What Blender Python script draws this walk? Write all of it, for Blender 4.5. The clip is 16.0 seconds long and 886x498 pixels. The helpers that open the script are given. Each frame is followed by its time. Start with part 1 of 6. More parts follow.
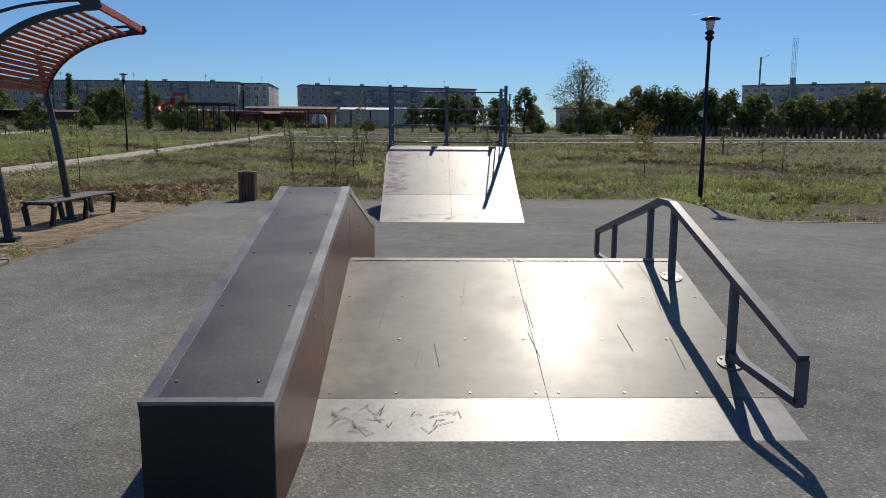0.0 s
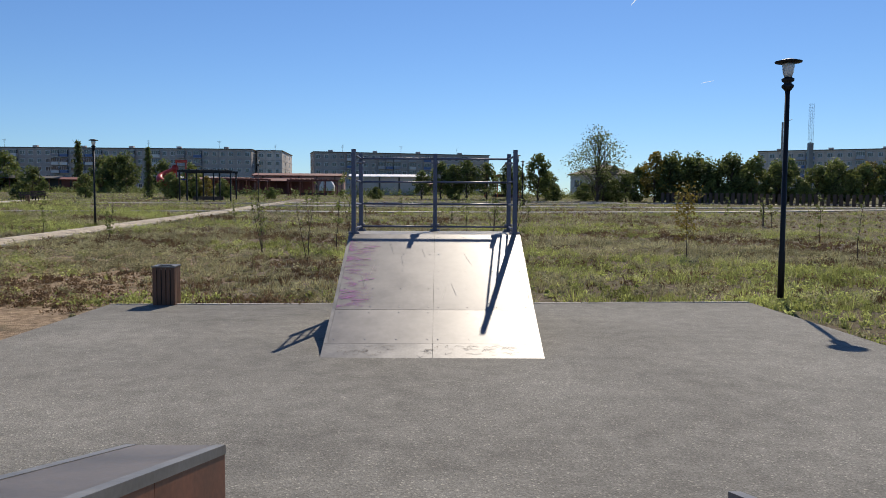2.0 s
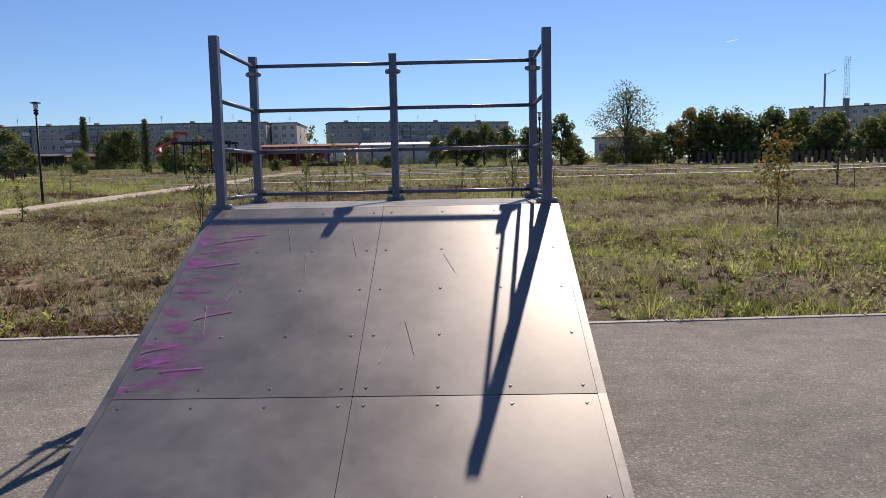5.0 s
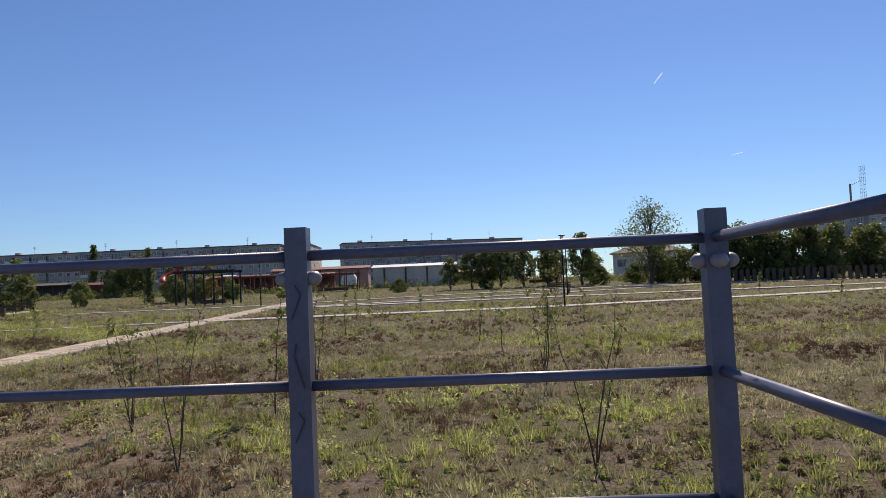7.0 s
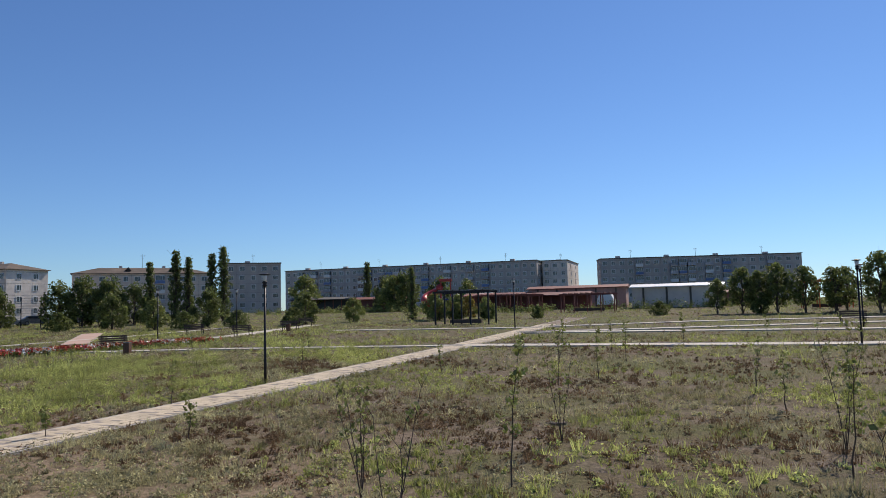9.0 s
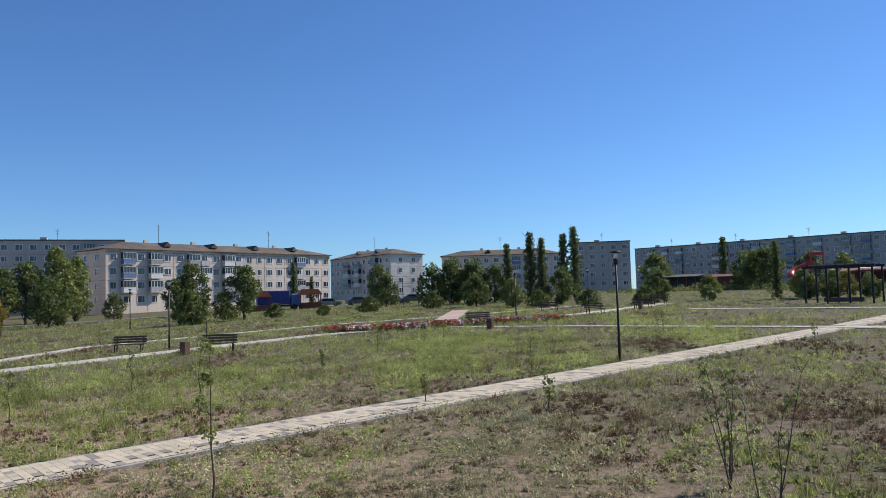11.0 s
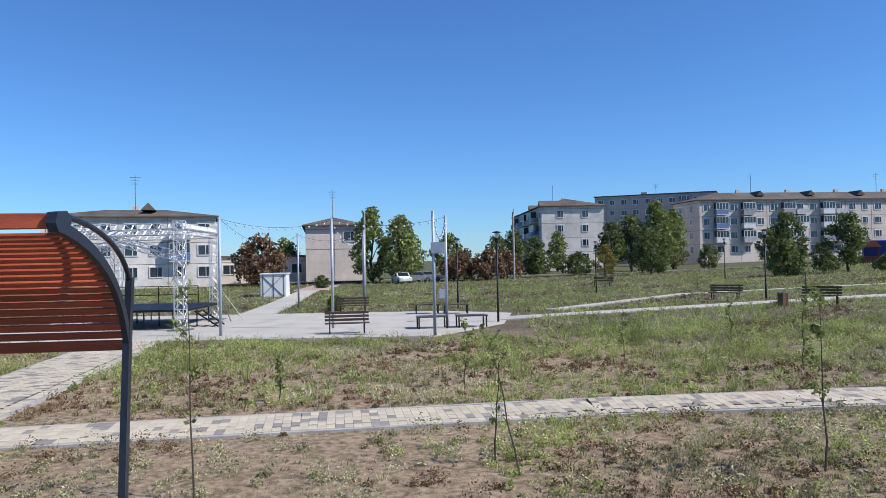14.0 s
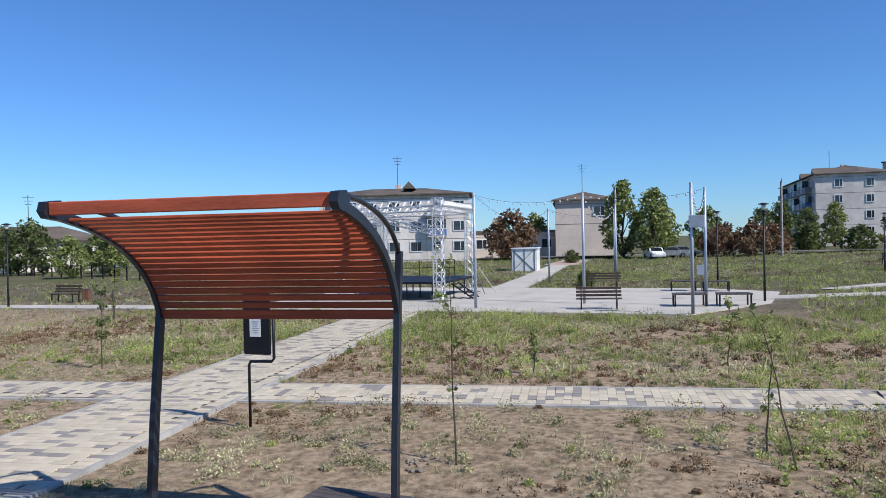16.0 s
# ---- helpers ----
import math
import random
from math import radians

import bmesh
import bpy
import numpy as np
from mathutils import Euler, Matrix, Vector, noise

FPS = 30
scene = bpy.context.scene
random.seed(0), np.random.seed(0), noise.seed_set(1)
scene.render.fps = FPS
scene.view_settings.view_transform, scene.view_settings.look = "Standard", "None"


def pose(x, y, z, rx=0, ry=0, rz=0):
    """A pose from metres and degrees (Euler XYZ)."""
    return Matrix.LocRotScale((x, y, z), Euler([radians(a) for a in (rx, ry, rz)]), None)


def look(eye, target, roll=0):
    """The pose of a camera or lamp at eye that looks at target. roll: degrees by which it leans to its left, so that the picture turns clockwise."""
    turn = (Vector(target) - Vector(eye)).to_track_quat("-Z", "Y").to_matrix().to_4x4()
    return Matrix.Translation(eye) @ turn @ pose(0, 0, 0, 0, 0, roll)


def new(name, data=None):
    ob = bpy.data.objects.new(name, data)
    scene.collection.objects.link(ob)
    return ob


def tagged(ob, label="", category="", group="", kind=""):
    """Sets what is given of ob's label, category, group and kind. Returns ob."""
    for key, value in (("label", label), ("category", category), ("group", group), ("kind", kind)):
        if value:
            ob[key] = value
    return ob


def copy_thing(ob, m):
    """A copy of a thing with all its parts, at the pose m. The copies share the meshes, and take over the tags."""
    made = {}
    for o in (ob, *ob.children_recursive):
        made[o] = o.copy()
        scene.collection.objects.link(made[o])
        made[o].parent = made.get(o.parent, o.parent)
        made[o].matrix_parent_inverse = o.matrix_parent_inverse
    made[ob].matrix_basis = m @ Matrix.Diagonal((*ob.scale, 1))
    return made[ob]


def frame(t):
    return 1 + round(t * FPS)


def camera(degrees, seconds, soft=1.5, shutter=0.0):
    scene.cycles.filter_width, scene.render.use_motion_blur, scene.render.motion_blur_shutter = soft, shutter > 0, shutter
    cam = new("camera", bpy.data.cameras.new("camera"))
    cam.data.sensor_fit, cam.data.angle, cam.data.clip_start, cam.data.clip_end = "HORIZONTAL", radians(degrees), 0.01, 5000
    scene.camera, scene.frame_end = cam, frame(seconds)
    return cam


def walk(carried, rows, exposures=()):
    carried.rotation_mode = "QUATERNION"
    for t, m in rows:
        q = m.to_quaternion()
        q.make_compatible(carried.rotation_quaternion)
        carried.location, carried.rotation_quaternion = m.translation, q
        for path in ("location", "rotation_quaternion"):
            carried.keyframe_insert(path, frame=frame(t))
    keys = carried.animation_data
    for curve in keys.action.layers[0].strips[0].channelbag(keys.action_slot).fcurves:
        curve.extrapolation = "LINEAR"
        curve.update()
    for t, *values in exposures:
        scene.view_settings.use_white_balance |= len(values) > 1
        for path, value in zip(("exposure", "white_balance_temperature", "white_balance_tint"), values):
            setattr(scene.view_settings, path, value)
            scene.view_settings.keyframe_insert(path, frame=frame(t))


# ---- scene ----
cam = camera(61.15, 16.0, soft=0.6)
PATH = [
    (0, (-0.664, -3.508, 1.495), (-0.617, -1.532, 1.193), 0.4),
    (0.5, (-0.47, -2.499, 1.536), (-0.43, -0.523, 1.228), -1.1),
    (1, (-0.399, -1.296, 1.463), (-0.401, 0.677, 1.137), -0.7),
    (1.5, (-0.214, -0.08, 1.474), (-0.19, 1.901, 1.195), -0.2),
    (2, (-0.13, 1.086, 1.755), (-0.121, 3.082, 1.624), 0.3),
    (2.5, (-0.019, 1.896, 2.002), (-0.057, 3.894, 1.904), 0.0),
    (3, (0.083, 2.605, 2.11), (0.006, 4.59, 1.883), -1.1),
    (3.2, (0.153, 2.84, 2.084), (0.076, 4.824, 1.839), -0.9),
    (3.7, (0.22, 3.95, 1.8), (0.16, 5.93, 1.53), -1.2),
    (4.2, (0.27, 5, 1.53), (0.22, 6.98, 1.27), -1.2),
    (4.8, (0.33, 6.25, 1.5), (0.28, 8.24, 1.28), -1.2),
    (5.5, (0.374, 7.799, 1.542), (0.32, 9.789, 1.358), -1.6),
    (6, (0.335, 9.162, 1.623), (0.283, 11.16, 1.543), -2.6),
    (6.5, (0.372, 10.237, 2.037), (0.351, 12.235, 2.13), -2.9),
    (7, (0.298, 10.972, 2.302), (0.217, 12.968, 2.4), -2.5),
    (7.5, (0.3, 11.537, 2.491), (0.16, 13.529, 2.612), -2.7),
    (8, (0.286, 11.961, 2.722), (0.035, 13.939, 2.879), -2.8),
    (8.5, (0.232, 12.407, 2.906), (-0.236, 14.344, 3.074), -2.0),
    (9, (0.222, 12.654, 2.981), (-0.518, 14.505, 3.14), -1.4),
    (9.2, (0.2, 12.7, 2.985), (-0.64, 14.508, 3.14), -1.1),
    (11.5, (-0.05, 12.88, 2.955), (-1.686, 14.024, 3.074), -1.9),
    (12, (-0.1, 12.88, 2.945), (-1.879, 13.789, 3.052), -1.9),
    (12.5, (-0.14, 12.88, 2.94), (-2.026, 13.541, 3.023), -1.7),
    (13, (-0.18, 12.87, 2.932), (-2.135, 13.289, 2.992), -1.6),
    (13.5, (-0.22, 12.85, 2.922), (-2.212, 13.021, 2.965), -1.3),
    (14, (-0.26, 12.83, 2.91), (-2.259, 12.787, 2.94), -1.1),
    (14.5, (-0.3, 12.8, 2.915), (-2.285, 12.56, 2.931), -0.9),
    (15, (-0.33, 12.77, 2.912), (-2.285, 12.35, 2.915), -1.0),
    (15.5, (-0.35, 12.74, 2.905), (-2.262, 12.155, 2.894), -1.2),
    (16, (-0.36, 12.72, 2.91), (-2.238, 12.032, 2.886), -1.2),
]
walk(cam, [(t, look(eye, target, roll)) for t, eye, target, roll in PATH],
     exposures=[(0.0, -0.4, 6800, 10), (1.5, -0.08, 6950, 10), (2.5, -0.03, 7300, 16), (3.0, 0.12, 7350, 18), (5.5,0.05,7550,20), (6.5,0.0,7600,20), (9.0,0.0,7100,14), (11.5, 0.2, 6350, 10), (12.5, 0.24, 6100, 10), (14.0, 0.24, 6000, 10), (16.0, 0.17, 6000, 10)])

# ---- light ----
SUN_AZ, SUN_EL = radians(14.5), radians(44.0)
SUN_DIR = Vector((math.sin(SUN_AZ) * math.cos(SUN_EL), math.cos(SUN_AZ) * math.cos(SUN_EL), math.sin(SUN_EL)))
world = bpy.data.worlds.new("world")
scene.world = world
world.use_nodes = True
wn = world.node_tree.nodes
sky = wn.new("ShaderNodeTexSky")
sky.sky_type = "NISHITA"
sky.sun_disc = False
sky.sun_elevation, sky.sun_rotation = SUN_EL, SUN_AZ
sky.altitude, sky.air_density, sky.dust_density, sky.ozone_density = 300.0, 1.0, 0.1, 4.5
wn["Background"].inputs["Strength"].default_value = 0.092
tint = wn.new("ShaderNodeMixRGB")
tint.blend_type, tint.inputs[0].default_value, tint.inputs[2].default_value = "MULTIPLY", 1.0, (0.66, 0.93, 1.25, 1)
world.node_tree.links.new(sky.outputs["Color"], tint.inputs[1])
world.node_tree.links.new(tint.outputs["Color"], wn["Background"].inputs["Color"])
sun_data = bpy.data.lights.new("sun", "SUN")
sun_data.energy, sun_data.angle, sun_data.color = 5.0, radians(0.53), (1.0, 0.94, 0.84)
sun = new("sun", sun_data)
sun.matrix_world = look(SUN_DIR * 100, (0, 0, 0))


# ---- materials ----
def material(name, col, rough=0.6, metal=0.0, spec=0.5, var=0.15, scale=3.0, fine=40.0, bump=0.0, col2=None,
             random_var=0.0, stretch=(1, 1, 1), island=False, through_light=0.0, relief=0.02):
    m = bpy.data.materials.new(name)
    m.use_nodes = True
    nt = m.node_tree
    n, l = nt.nodes, nt.links
    b = n["Principled BSDF"]
    b.inputs["Roughness"].default_value, b.inputs["Metallic"].default_value = rough, metal
    b.inputs["Specular IOR Level"].default_value = spec
    tc, mp = n.new("ShaderNodeTexCoord"), n.new("ShaderNodeMapping")
    mp.inputs["Scale"].default_value = stretch
    l.new(tc.outputs["Object"], mp.inputs["Vector"])
    big, small = n.new("ShaderNodeTexNoise"), n.new("ShaderNodeTexNoise")
    for node, s in ((big, scale), (small, fine)):
        node.inputs["Scale"].default_value, node.inputs["Detail"].default_value = s, 6
        l.new(mp.outputs["Vector"], node.inputs["Vector"])
    mixf = n.new("ShaderNodeMath")
    mixf.operation = "MULTIPLY_ADD"
    l.new(small.outputs["Fac"], mixf.inputs[0])
    mixf.inputs[1].default_value = 0.6
    half = n.new("ShaderNodeMath")
    half.operation = "MULTIPLY_ADD"
    l.new(big.outputs["Fac"], half.inputs[0])
    half.inputs[1].default_value, half.inputs[2].default_value = 1.2, -0.4
    l.new(half.outputs[0], mixf.inputs[2])
    ramp = n.new("ShaderNodeValToRGB")
    c2 = col2 or tuple(min(1, c * (1 + var)) for c in col)
    c1 = col if col2 else tuple(c * (1 - var) for c in col)
    ramp.color_ramp.elements[0].color, ramp.color_ramp.elements[1].color = (*c1, 1), (*c2, 1)
    ramp.color_ramp.elements[0].position, ramp.color_ramp.elements[1].position = 0.25, 0.75
    l.new(mixf.outputs[0], ramp.inputs["Fac"])
    out = ramp.outputs["Color"]
    if random_var:
        hsv = n.new("ShaderNodeHueSaturation")
        src = n.new("ShaderNodeNewGeometry" if island else "ShaderNodeObjectInfo")
        mr = n.new("ShaderNodeMapRange")
        l.new(src.outputs["Random Per Island" if island else "Random"], mr.inputs["Value"])
        mr.inputs["To Min"].default_value, mr.inputs["To Max"].default_value = 1 - random_var, 1 + random_var
        l.new(mr.outputs["Result"], hsv.inputs["Value"])
        l.new(out, hsv.inputs["Color"])
        out = hsv.outputs["Color"]
    l.new(out, b.inputs["Base Color"])
    rr = n.new("ShaderNodeMapRange")
    rr.inputs["To Min"].default_value, rr.inputs["To Max"].default_value = max(0.02, rough - 0.12), min(1, rough + 0.12)
    l.new(big.outputs["Fac"], rr.inputs["Value"])
    l.new(rr.outputs["Result"], b.inputs["Roughness"])
    if bump:
        bp = n.new("ShaderNodeBump")
        bp.inputs["Strength"].default_value, bp.inputs["Distance"].default_value = min(1.0, bump), relief
        l.new(small.outputs["Fac"], bp.inputs["Height"])
        l.new(bp.outputs["Normal"], b.inputs["Normal"])
    if through_light:
        tr, add = n.new("ShaderNodeBsdfTranslucent"), n.new("ShaderNodeMixShader")
        add.inputs["Fac"].default_value = through_light
        l.new(out, tr.inputs["Color"])
        l.new(b.outputs[0], add.inputs[1])
        l.new(tr.outputs[0], add.inputs[2])
        l.new(add.outputs[0], n["Material Output"].inputs["Surface"])
    return m


def ground_material():
    """Dry steppe soil with straw, brown and green patches."""
    m = bpy.data.materials.new("field_soil")
    m.use_nodes = True
    nt = m.node_tree
    n, l = nt.nodes, nt.links
    b = n["Principled BSDF"]
    b.inputs["Roughness"].default_value, b.inputs["Specular IOR Level"].default_value = 0.95, 0.1
    tc = n.new("ShaderNodeTexCoord")

    def noise_node(s, det=8, rough=0.6):
        k = n.new("ShaderNodeTexNoise")
        k.inputs["Scale"].default_value, k.inputs["Detail"].default_value, k.inputs["Roughness"].default_value = s, det, rough
        l.new(tc.outputs["Object"], k.inputs["Vector"])
        return k

    def mix(fac, a, c):
        k = n.new("ShaderNodeMixRGB")
        l.new(fac, k.inputs["Fac"])
        for i, v in ((1, a), (2, c)):
            if isinstance(v, tuple):
                k.inputs[i].default_value = (*v, 1)
            else:
                l.new(v, k.inputs[i])
        return k.outputs["Color"]

    def step(src, lo, hi):
        k = n.new("ShaderNodeMapRange")
        k.inputs["From Min"].default_value, k.inputs["From Max"].default_value = lo, hi
        l.new(src, k.inputs["Value"])
        return k.outputs["Result"]

    straw = mix(step(noise_node(22).outputs["Fac"], 0.35, 0.65), (0.06, 0.046, 0.03), (0.18, 0.148, 0.09))
    green = mix(step(noise_node(16).outputs["Fac"], 0.35, 0.65), (0.05, 0.055, 0.024), (0.15, 0.15, 0.065))
    sep = n.new("ShaderNodeSeparateXYZ")
    l.new(tc.outputs["Object"], sep.inputs[0])

    def math2(op, a, c):
        k = n.new("ShaderNodeMath")
        k.operation = op
        for i, v in ((0, a), (1, c)):
            if isinstance(v, (int, float)):
                k.inputs[i].default_value = v
            else:
                l.new(v, k.inputs[i])
        return k.outputs[0]
    worn_x = math2("MULTIPLY", step(sep.outputs[0], -34.0, -24.0), step(sep.outputs[0], -3.5, -6.5))
    worn = math2("MULTIPLY", worn_x, step(sep.outputs[1], 30.0, 16.0))
    dark_soil = mix(step(noise_node(9).outputs["Fac"], 0.35, 0.65), (0.08, 0.062, 0.048), (0.22, 0.178, 0.138))
    pale_soil = mix(step(noise_node(7).outputs["Fac"], 0.35, 0.65), (0.17, 0.122, 0.078), (0.42, 0.315, 0.21))
    soil = mix(worn, dark_soil, pale_soil)
    straw_f = math2("SUBTRACT", noise_node(1.1, 10, 0.7).outputs["Fac"], math2("MULTIPLY", worn, 0.13))
    a = mix(step(straw_f, 0.44, 0.54), soil, straw)
    far = math2("MULTIPLY", math2("MAXIMUM", step(sep.outputs[1], 40.0, 75.0), step(sep.outputs[0], -38.0, -50.0)), 0.07)
    c = mix(step(math2("SUBTRACT", math2("ADD", noise_node(0.16, 10, 0.72).outputs["Fac"], far), math2("MULTIPLY", worn, 0.14)), 0.47, 0.60), a, green)
    l.new(c, b.inputs["Base Color"])
    bp = n.new("ShaderNodeBump")
    bp.inputs["Strength"].default_value, bp.inputs["Distance"].default_value = 0.8, 0.05
    l.new(noise_node(14, 10, 0.7).outputs["Fac"], bp.inputs["Height"])
    l.new(bp.outputs["Normal"], b.inputs["Normal"])
    return m


def asphalt_material():
    m = material("worn_asphalt", (0.20, 0.196, 0.178), 0.88, spec=0.25, var=0.32, scale=0.35, fine=4.0)
    nt = m.node_tree
    n, l = nt.nodes, nt.links
    b = n["Principled BSDF"]
    tc, vor, ramp, mixn = n.new("ShaderNodeTexCoord"), n.new("ShaderNodeTexVoronoi"), n.new("ShaderNodeValToRGB"), n.new("ShaderNodeMixRGB")
    vor.inputs["Scale"].default_value = 85
    l.new(tc.outputs["Object"], vor.inputs["Vector"])
    sep = n.new("ShaderNodeSeparateColor")
    l.new(vor.outputs["Color"], sep.inputs["Color"])
    l.new(sep.outputs[0], ramp.inputs["Fac"])
    e = ramp.color_ramp.elements
    e[0].color, e[1].color = (0.5, 0.5, 0.5, 1), (1.0, 1.0, 1.0, 1)
    k = ramp.color_ramp.elements.new(0.93)
    k.color = (1.05, 1.05, 1.05, 1)
    e[2].color = (1.9, 1.85, 1.75, 1)
    mixn.blend_type = "MULTIPLY"
    mixn.inputs["Fac"].default_value = 0.75
    base = b.inputs["Base Color"].links[0].from_socket
    l.new(base, mixn.inputs[1])
    l.new(ramp.outputs["Color"], mixn.inputs[2])
    l.new(mixn.outputs["Color"], b.inputs["Base Color"])
    bp = n.new("ShaderNodeBump")
    bp.inputs["Strength"].default_value, bp.inputs["Distance"].default_value = 0.6, 0.006
    l.new(vor.outputs["Distance"], bp.inputs["Height"])
    l.new(bp.outputs["Normal"], b.inputs["Normal"])
    return m


def glass_material(name, col=(0.03, 0.035, 0.045)):
    m = material(name, col, 0.08, spec=0.8, var=0.4, scale=0.3, fine=2)
    return m


M_SOIL = ground_material()
M_ASPH = asphalt_material()
M_SAND = material("bare_sand", (0.30, 0.235, 0.17), 0.95, spec=0.1, col2=(0.42, 0.34, 0.25), scale=1.5, fine=25, bump=0.8)
M_CONC = material("kerb_concrete", (0.36, 0.34, 0.31), 0.9, spec=0.2, var=0.25, scale=2.0, fine=30, bump=0.4)
M_PAVE = material("sand_paver", (0.51, 0.435, 0.325), 0.85, spec=0.25, var=0.12, scale=1.2, fine=60, bump=0.3, random_var=0.10)
M_PAVE_I = material("sand_paver_joined", (0.51, 0.435, 0.325), 0.85, spec=0.25, var=0.12, scale=1.2, fine=60, random_var=0.10, island=True)
M_PAVD = material("grey_paver", (0.27, 0.24, 0.215), 0.85, spec=0.25, var=0.15, scale=1.2, fine=60, bump=0.3, random_var=0.12)
M_PAVD_I = material("grey_paver_joined", (0.27, 0.24, 0.215), 0.85, spec=0.25, var=0.15, fine=60, random_var=0.12, island=True)
M_JOINT = material("joint_sand", (0.22, 0.18, 0.14), 0.95, spec=0.1, var=0.25, scale=3, fine=40)
M_PLAZA = material("plaza_paving", (0.45, 0.41, 0.355), 0.85, spec=0.25, var=0.12, scale=0.6, fine=12)
M_PLY = material("phenolic_plywood", (0.215, 0.198, 0.165), 0.46, spec=0.22, var=0.30, scale=2.6, fine=12, bump=0.12, relief=0.002)
ply_shader = M_PLY.node_tree.nodes["Principled BSDF"]
ply_shader.inputs["Coat Weight"].default_value, ply_shader.inputs["Coat Roughness"].default_value = 0.04, 0.25
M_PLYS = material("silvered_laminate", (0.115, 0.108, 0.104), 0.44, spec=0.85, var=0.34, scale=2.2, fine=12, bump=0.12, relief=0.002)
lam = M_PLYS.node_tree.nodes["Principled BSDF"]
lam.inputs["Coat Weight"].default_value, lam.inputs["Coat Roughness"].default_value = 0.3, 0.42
M_PLYB = material("brown_plywood_side", (0.15, 0.058, 0.033), 0.5, spec=0.4, var=0.35, scale=2.2, fine=30, bump=0.1, relief=0.004)
M_PLYT = material("ledge_top_plywood", (0.105, 0.088, 0.078), 0.42, spec=0.55, var=0.28, scale=2.0, fine=45, bump=0.08, relief=0.003)
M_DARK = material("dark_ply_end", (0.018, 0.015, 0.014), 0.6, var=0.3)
M_STEEL = material("galvanised_steel", (0.19, 0.19, 0.19), 0.46, metal=0.6, var=0.2, scale=4, fine=40, bump=0.05, relief=0.002)
M_GALV = material("pale_galvanised_pole", (0.36, 0.40, 0.46), 0.5, metal=0.25, var=0.12, scale=3)
M_BOLT = material("zinc_bolt", (0.30, 0.29, 0.28), 0.4, metal=0.8, var=0.2)
M_GREYP = material("grey_painted_tube", (0.075, 0.080, 0.105), 0.42, spec=0.5, var=0.18, scale=6, fine=50)
M_BLUEG = material("blue_grey_painted_tube", (0.085, 0.095, 0.145), 0.4, spec=0.5, var=0.2, scale=6, fine=60)
M_PLUG = material("grey_plastic_cap", (0.22, 0.22, 0.24), 0.5, var=0.1)
M_BLACK = material("black_painted_metal", (0.010, 0.010, 0.013), 0.5, spec=0.3, var=0.25, scale=5)
M_NAVY = material("charcoal_painted_steel", (0.016, 0.019, 0.028), 0.4, var=0.3, scale=5)
M_SLAT = material("red_brown_stained_slat", (0.36, 0.075, 0.032), 0.55, spec=0.35, var=0.3, scale=2, fine=20, stretch=(6, 0.6, 6), random_var=0.18, bump=0.1)
M_WOOD = material("weathered_bench_plank", (0.075, 0.058, 0.050), 0.6, var=0.3, scale=2, fine=25, random_var=0.2)
M_BENCH = material("bench_dark_wood", (0.075, 0.045, 0.032), 0.6, var=0.3, random_var=0.2)
M_BINW = material("bin_brown_wood", (0.14, 0.068, 0.040), 0.65, var=0.35, scale=3, fine=30, stretch=(8, 8, 0.7), random_var=0.22)
M_GLASSW = material("frosted_lamp_glass", (0.62, 0.63, 0.63), 0.25, var=0.05)
M_BARK = material("sapling_bark", (0.075, 0.055, 0.042), 0.9, var=0.3, scale=6, fine=40, bump=0.4)
M_LEAF = material("tree_leaf", (0.13, 0.16, 0.05), 0.6, spec=0.3, var=0.4, scale=0.4, random_var=0.5, island=True, through_light=0.45)
M_LEAFL = material("light_tree_leaf", (0.21, 0.24, 0.07), 0.6, spec=0.3, var=0.3, scale=0.4, random_var=0.4, island=True, through_light=0.3)
M_LEAFY = material("autumn_leaf", (0.26, 0.20, 0.045), 0.6, spec=0.3, var=0.4, scale=0.6, random_var=0.4, island=True, through_light=0.3)
M_LEAFB = material("brown_autumn_leaf", (0.19, 0.115, 0.065), 0.7, spec=0.2, var=0.4, scale=0.6, random_var=0.4, island=True, through_light=0.2)
M_GRASSG = material("green_weed", (0.17, 0.19, 0.055), 0.7, spec=0.2, scale=0.5, fine=2.2, random_var=0.5, island=True, through_light=0.5, col2=(0.53, 0.57, 0.20))
M_GRASSD = material("dry_grass", (0.22, 0.20, 0.105), 0.8, spec=0.15, scale=0.5, fine=2.5, random_var=0.5, island=True, through_light=0.35, col2=(0.58, 0.54, 0.31))
M_GRASSB = material("brown_weed", (0.12, 0.075, 0.042), 0.85, spec=0.1, scale=0.4, fine=2.5, random_var=0.45, island=True, through_light=0.2, col2=(0.29, 0.195, 0.11))
M_PANEL = material("panel_wall", (0.43, 0.39, 0.36), 0.9, spec=0.2, var=0.14, scale=0.12, fine=1.4)
M_BRICKW = material("silicate_brick_wall", (0.62, 0.53, 0.455), 0.9, spec=0.2, var=0.14, scale=0.15, fine=1.6)
M_PLAST = material("white_plaster_wall", (0.66, 0.60, 0.54), 0.9, spec=0.2, var=0.18, scale=0.15, fine=1.2)
M_SEAM = material("panel_joint", (0.17, 0.145, 0.125), 0.9, var=0.2)
M_ROOF = material("asbestos_roof", (0.105, 0.082, 0.064), 0.85, var=0.45, scale=0.3, fine=4)
M_ROOFF = material("flat_roof_felt", (0.09, 0.085, 0.08), 0.9, var=0.2)
M_FRAME = material("white_window_frame", (0.66, 0.66, 0.65), 0.5, var=0.06)
M_GLASS = glass_material("window_glass")
M_BALC = material("balcony_panel", (0.33, 0.33, 0.35), 0.7, var=0.2, random_var=0.35)
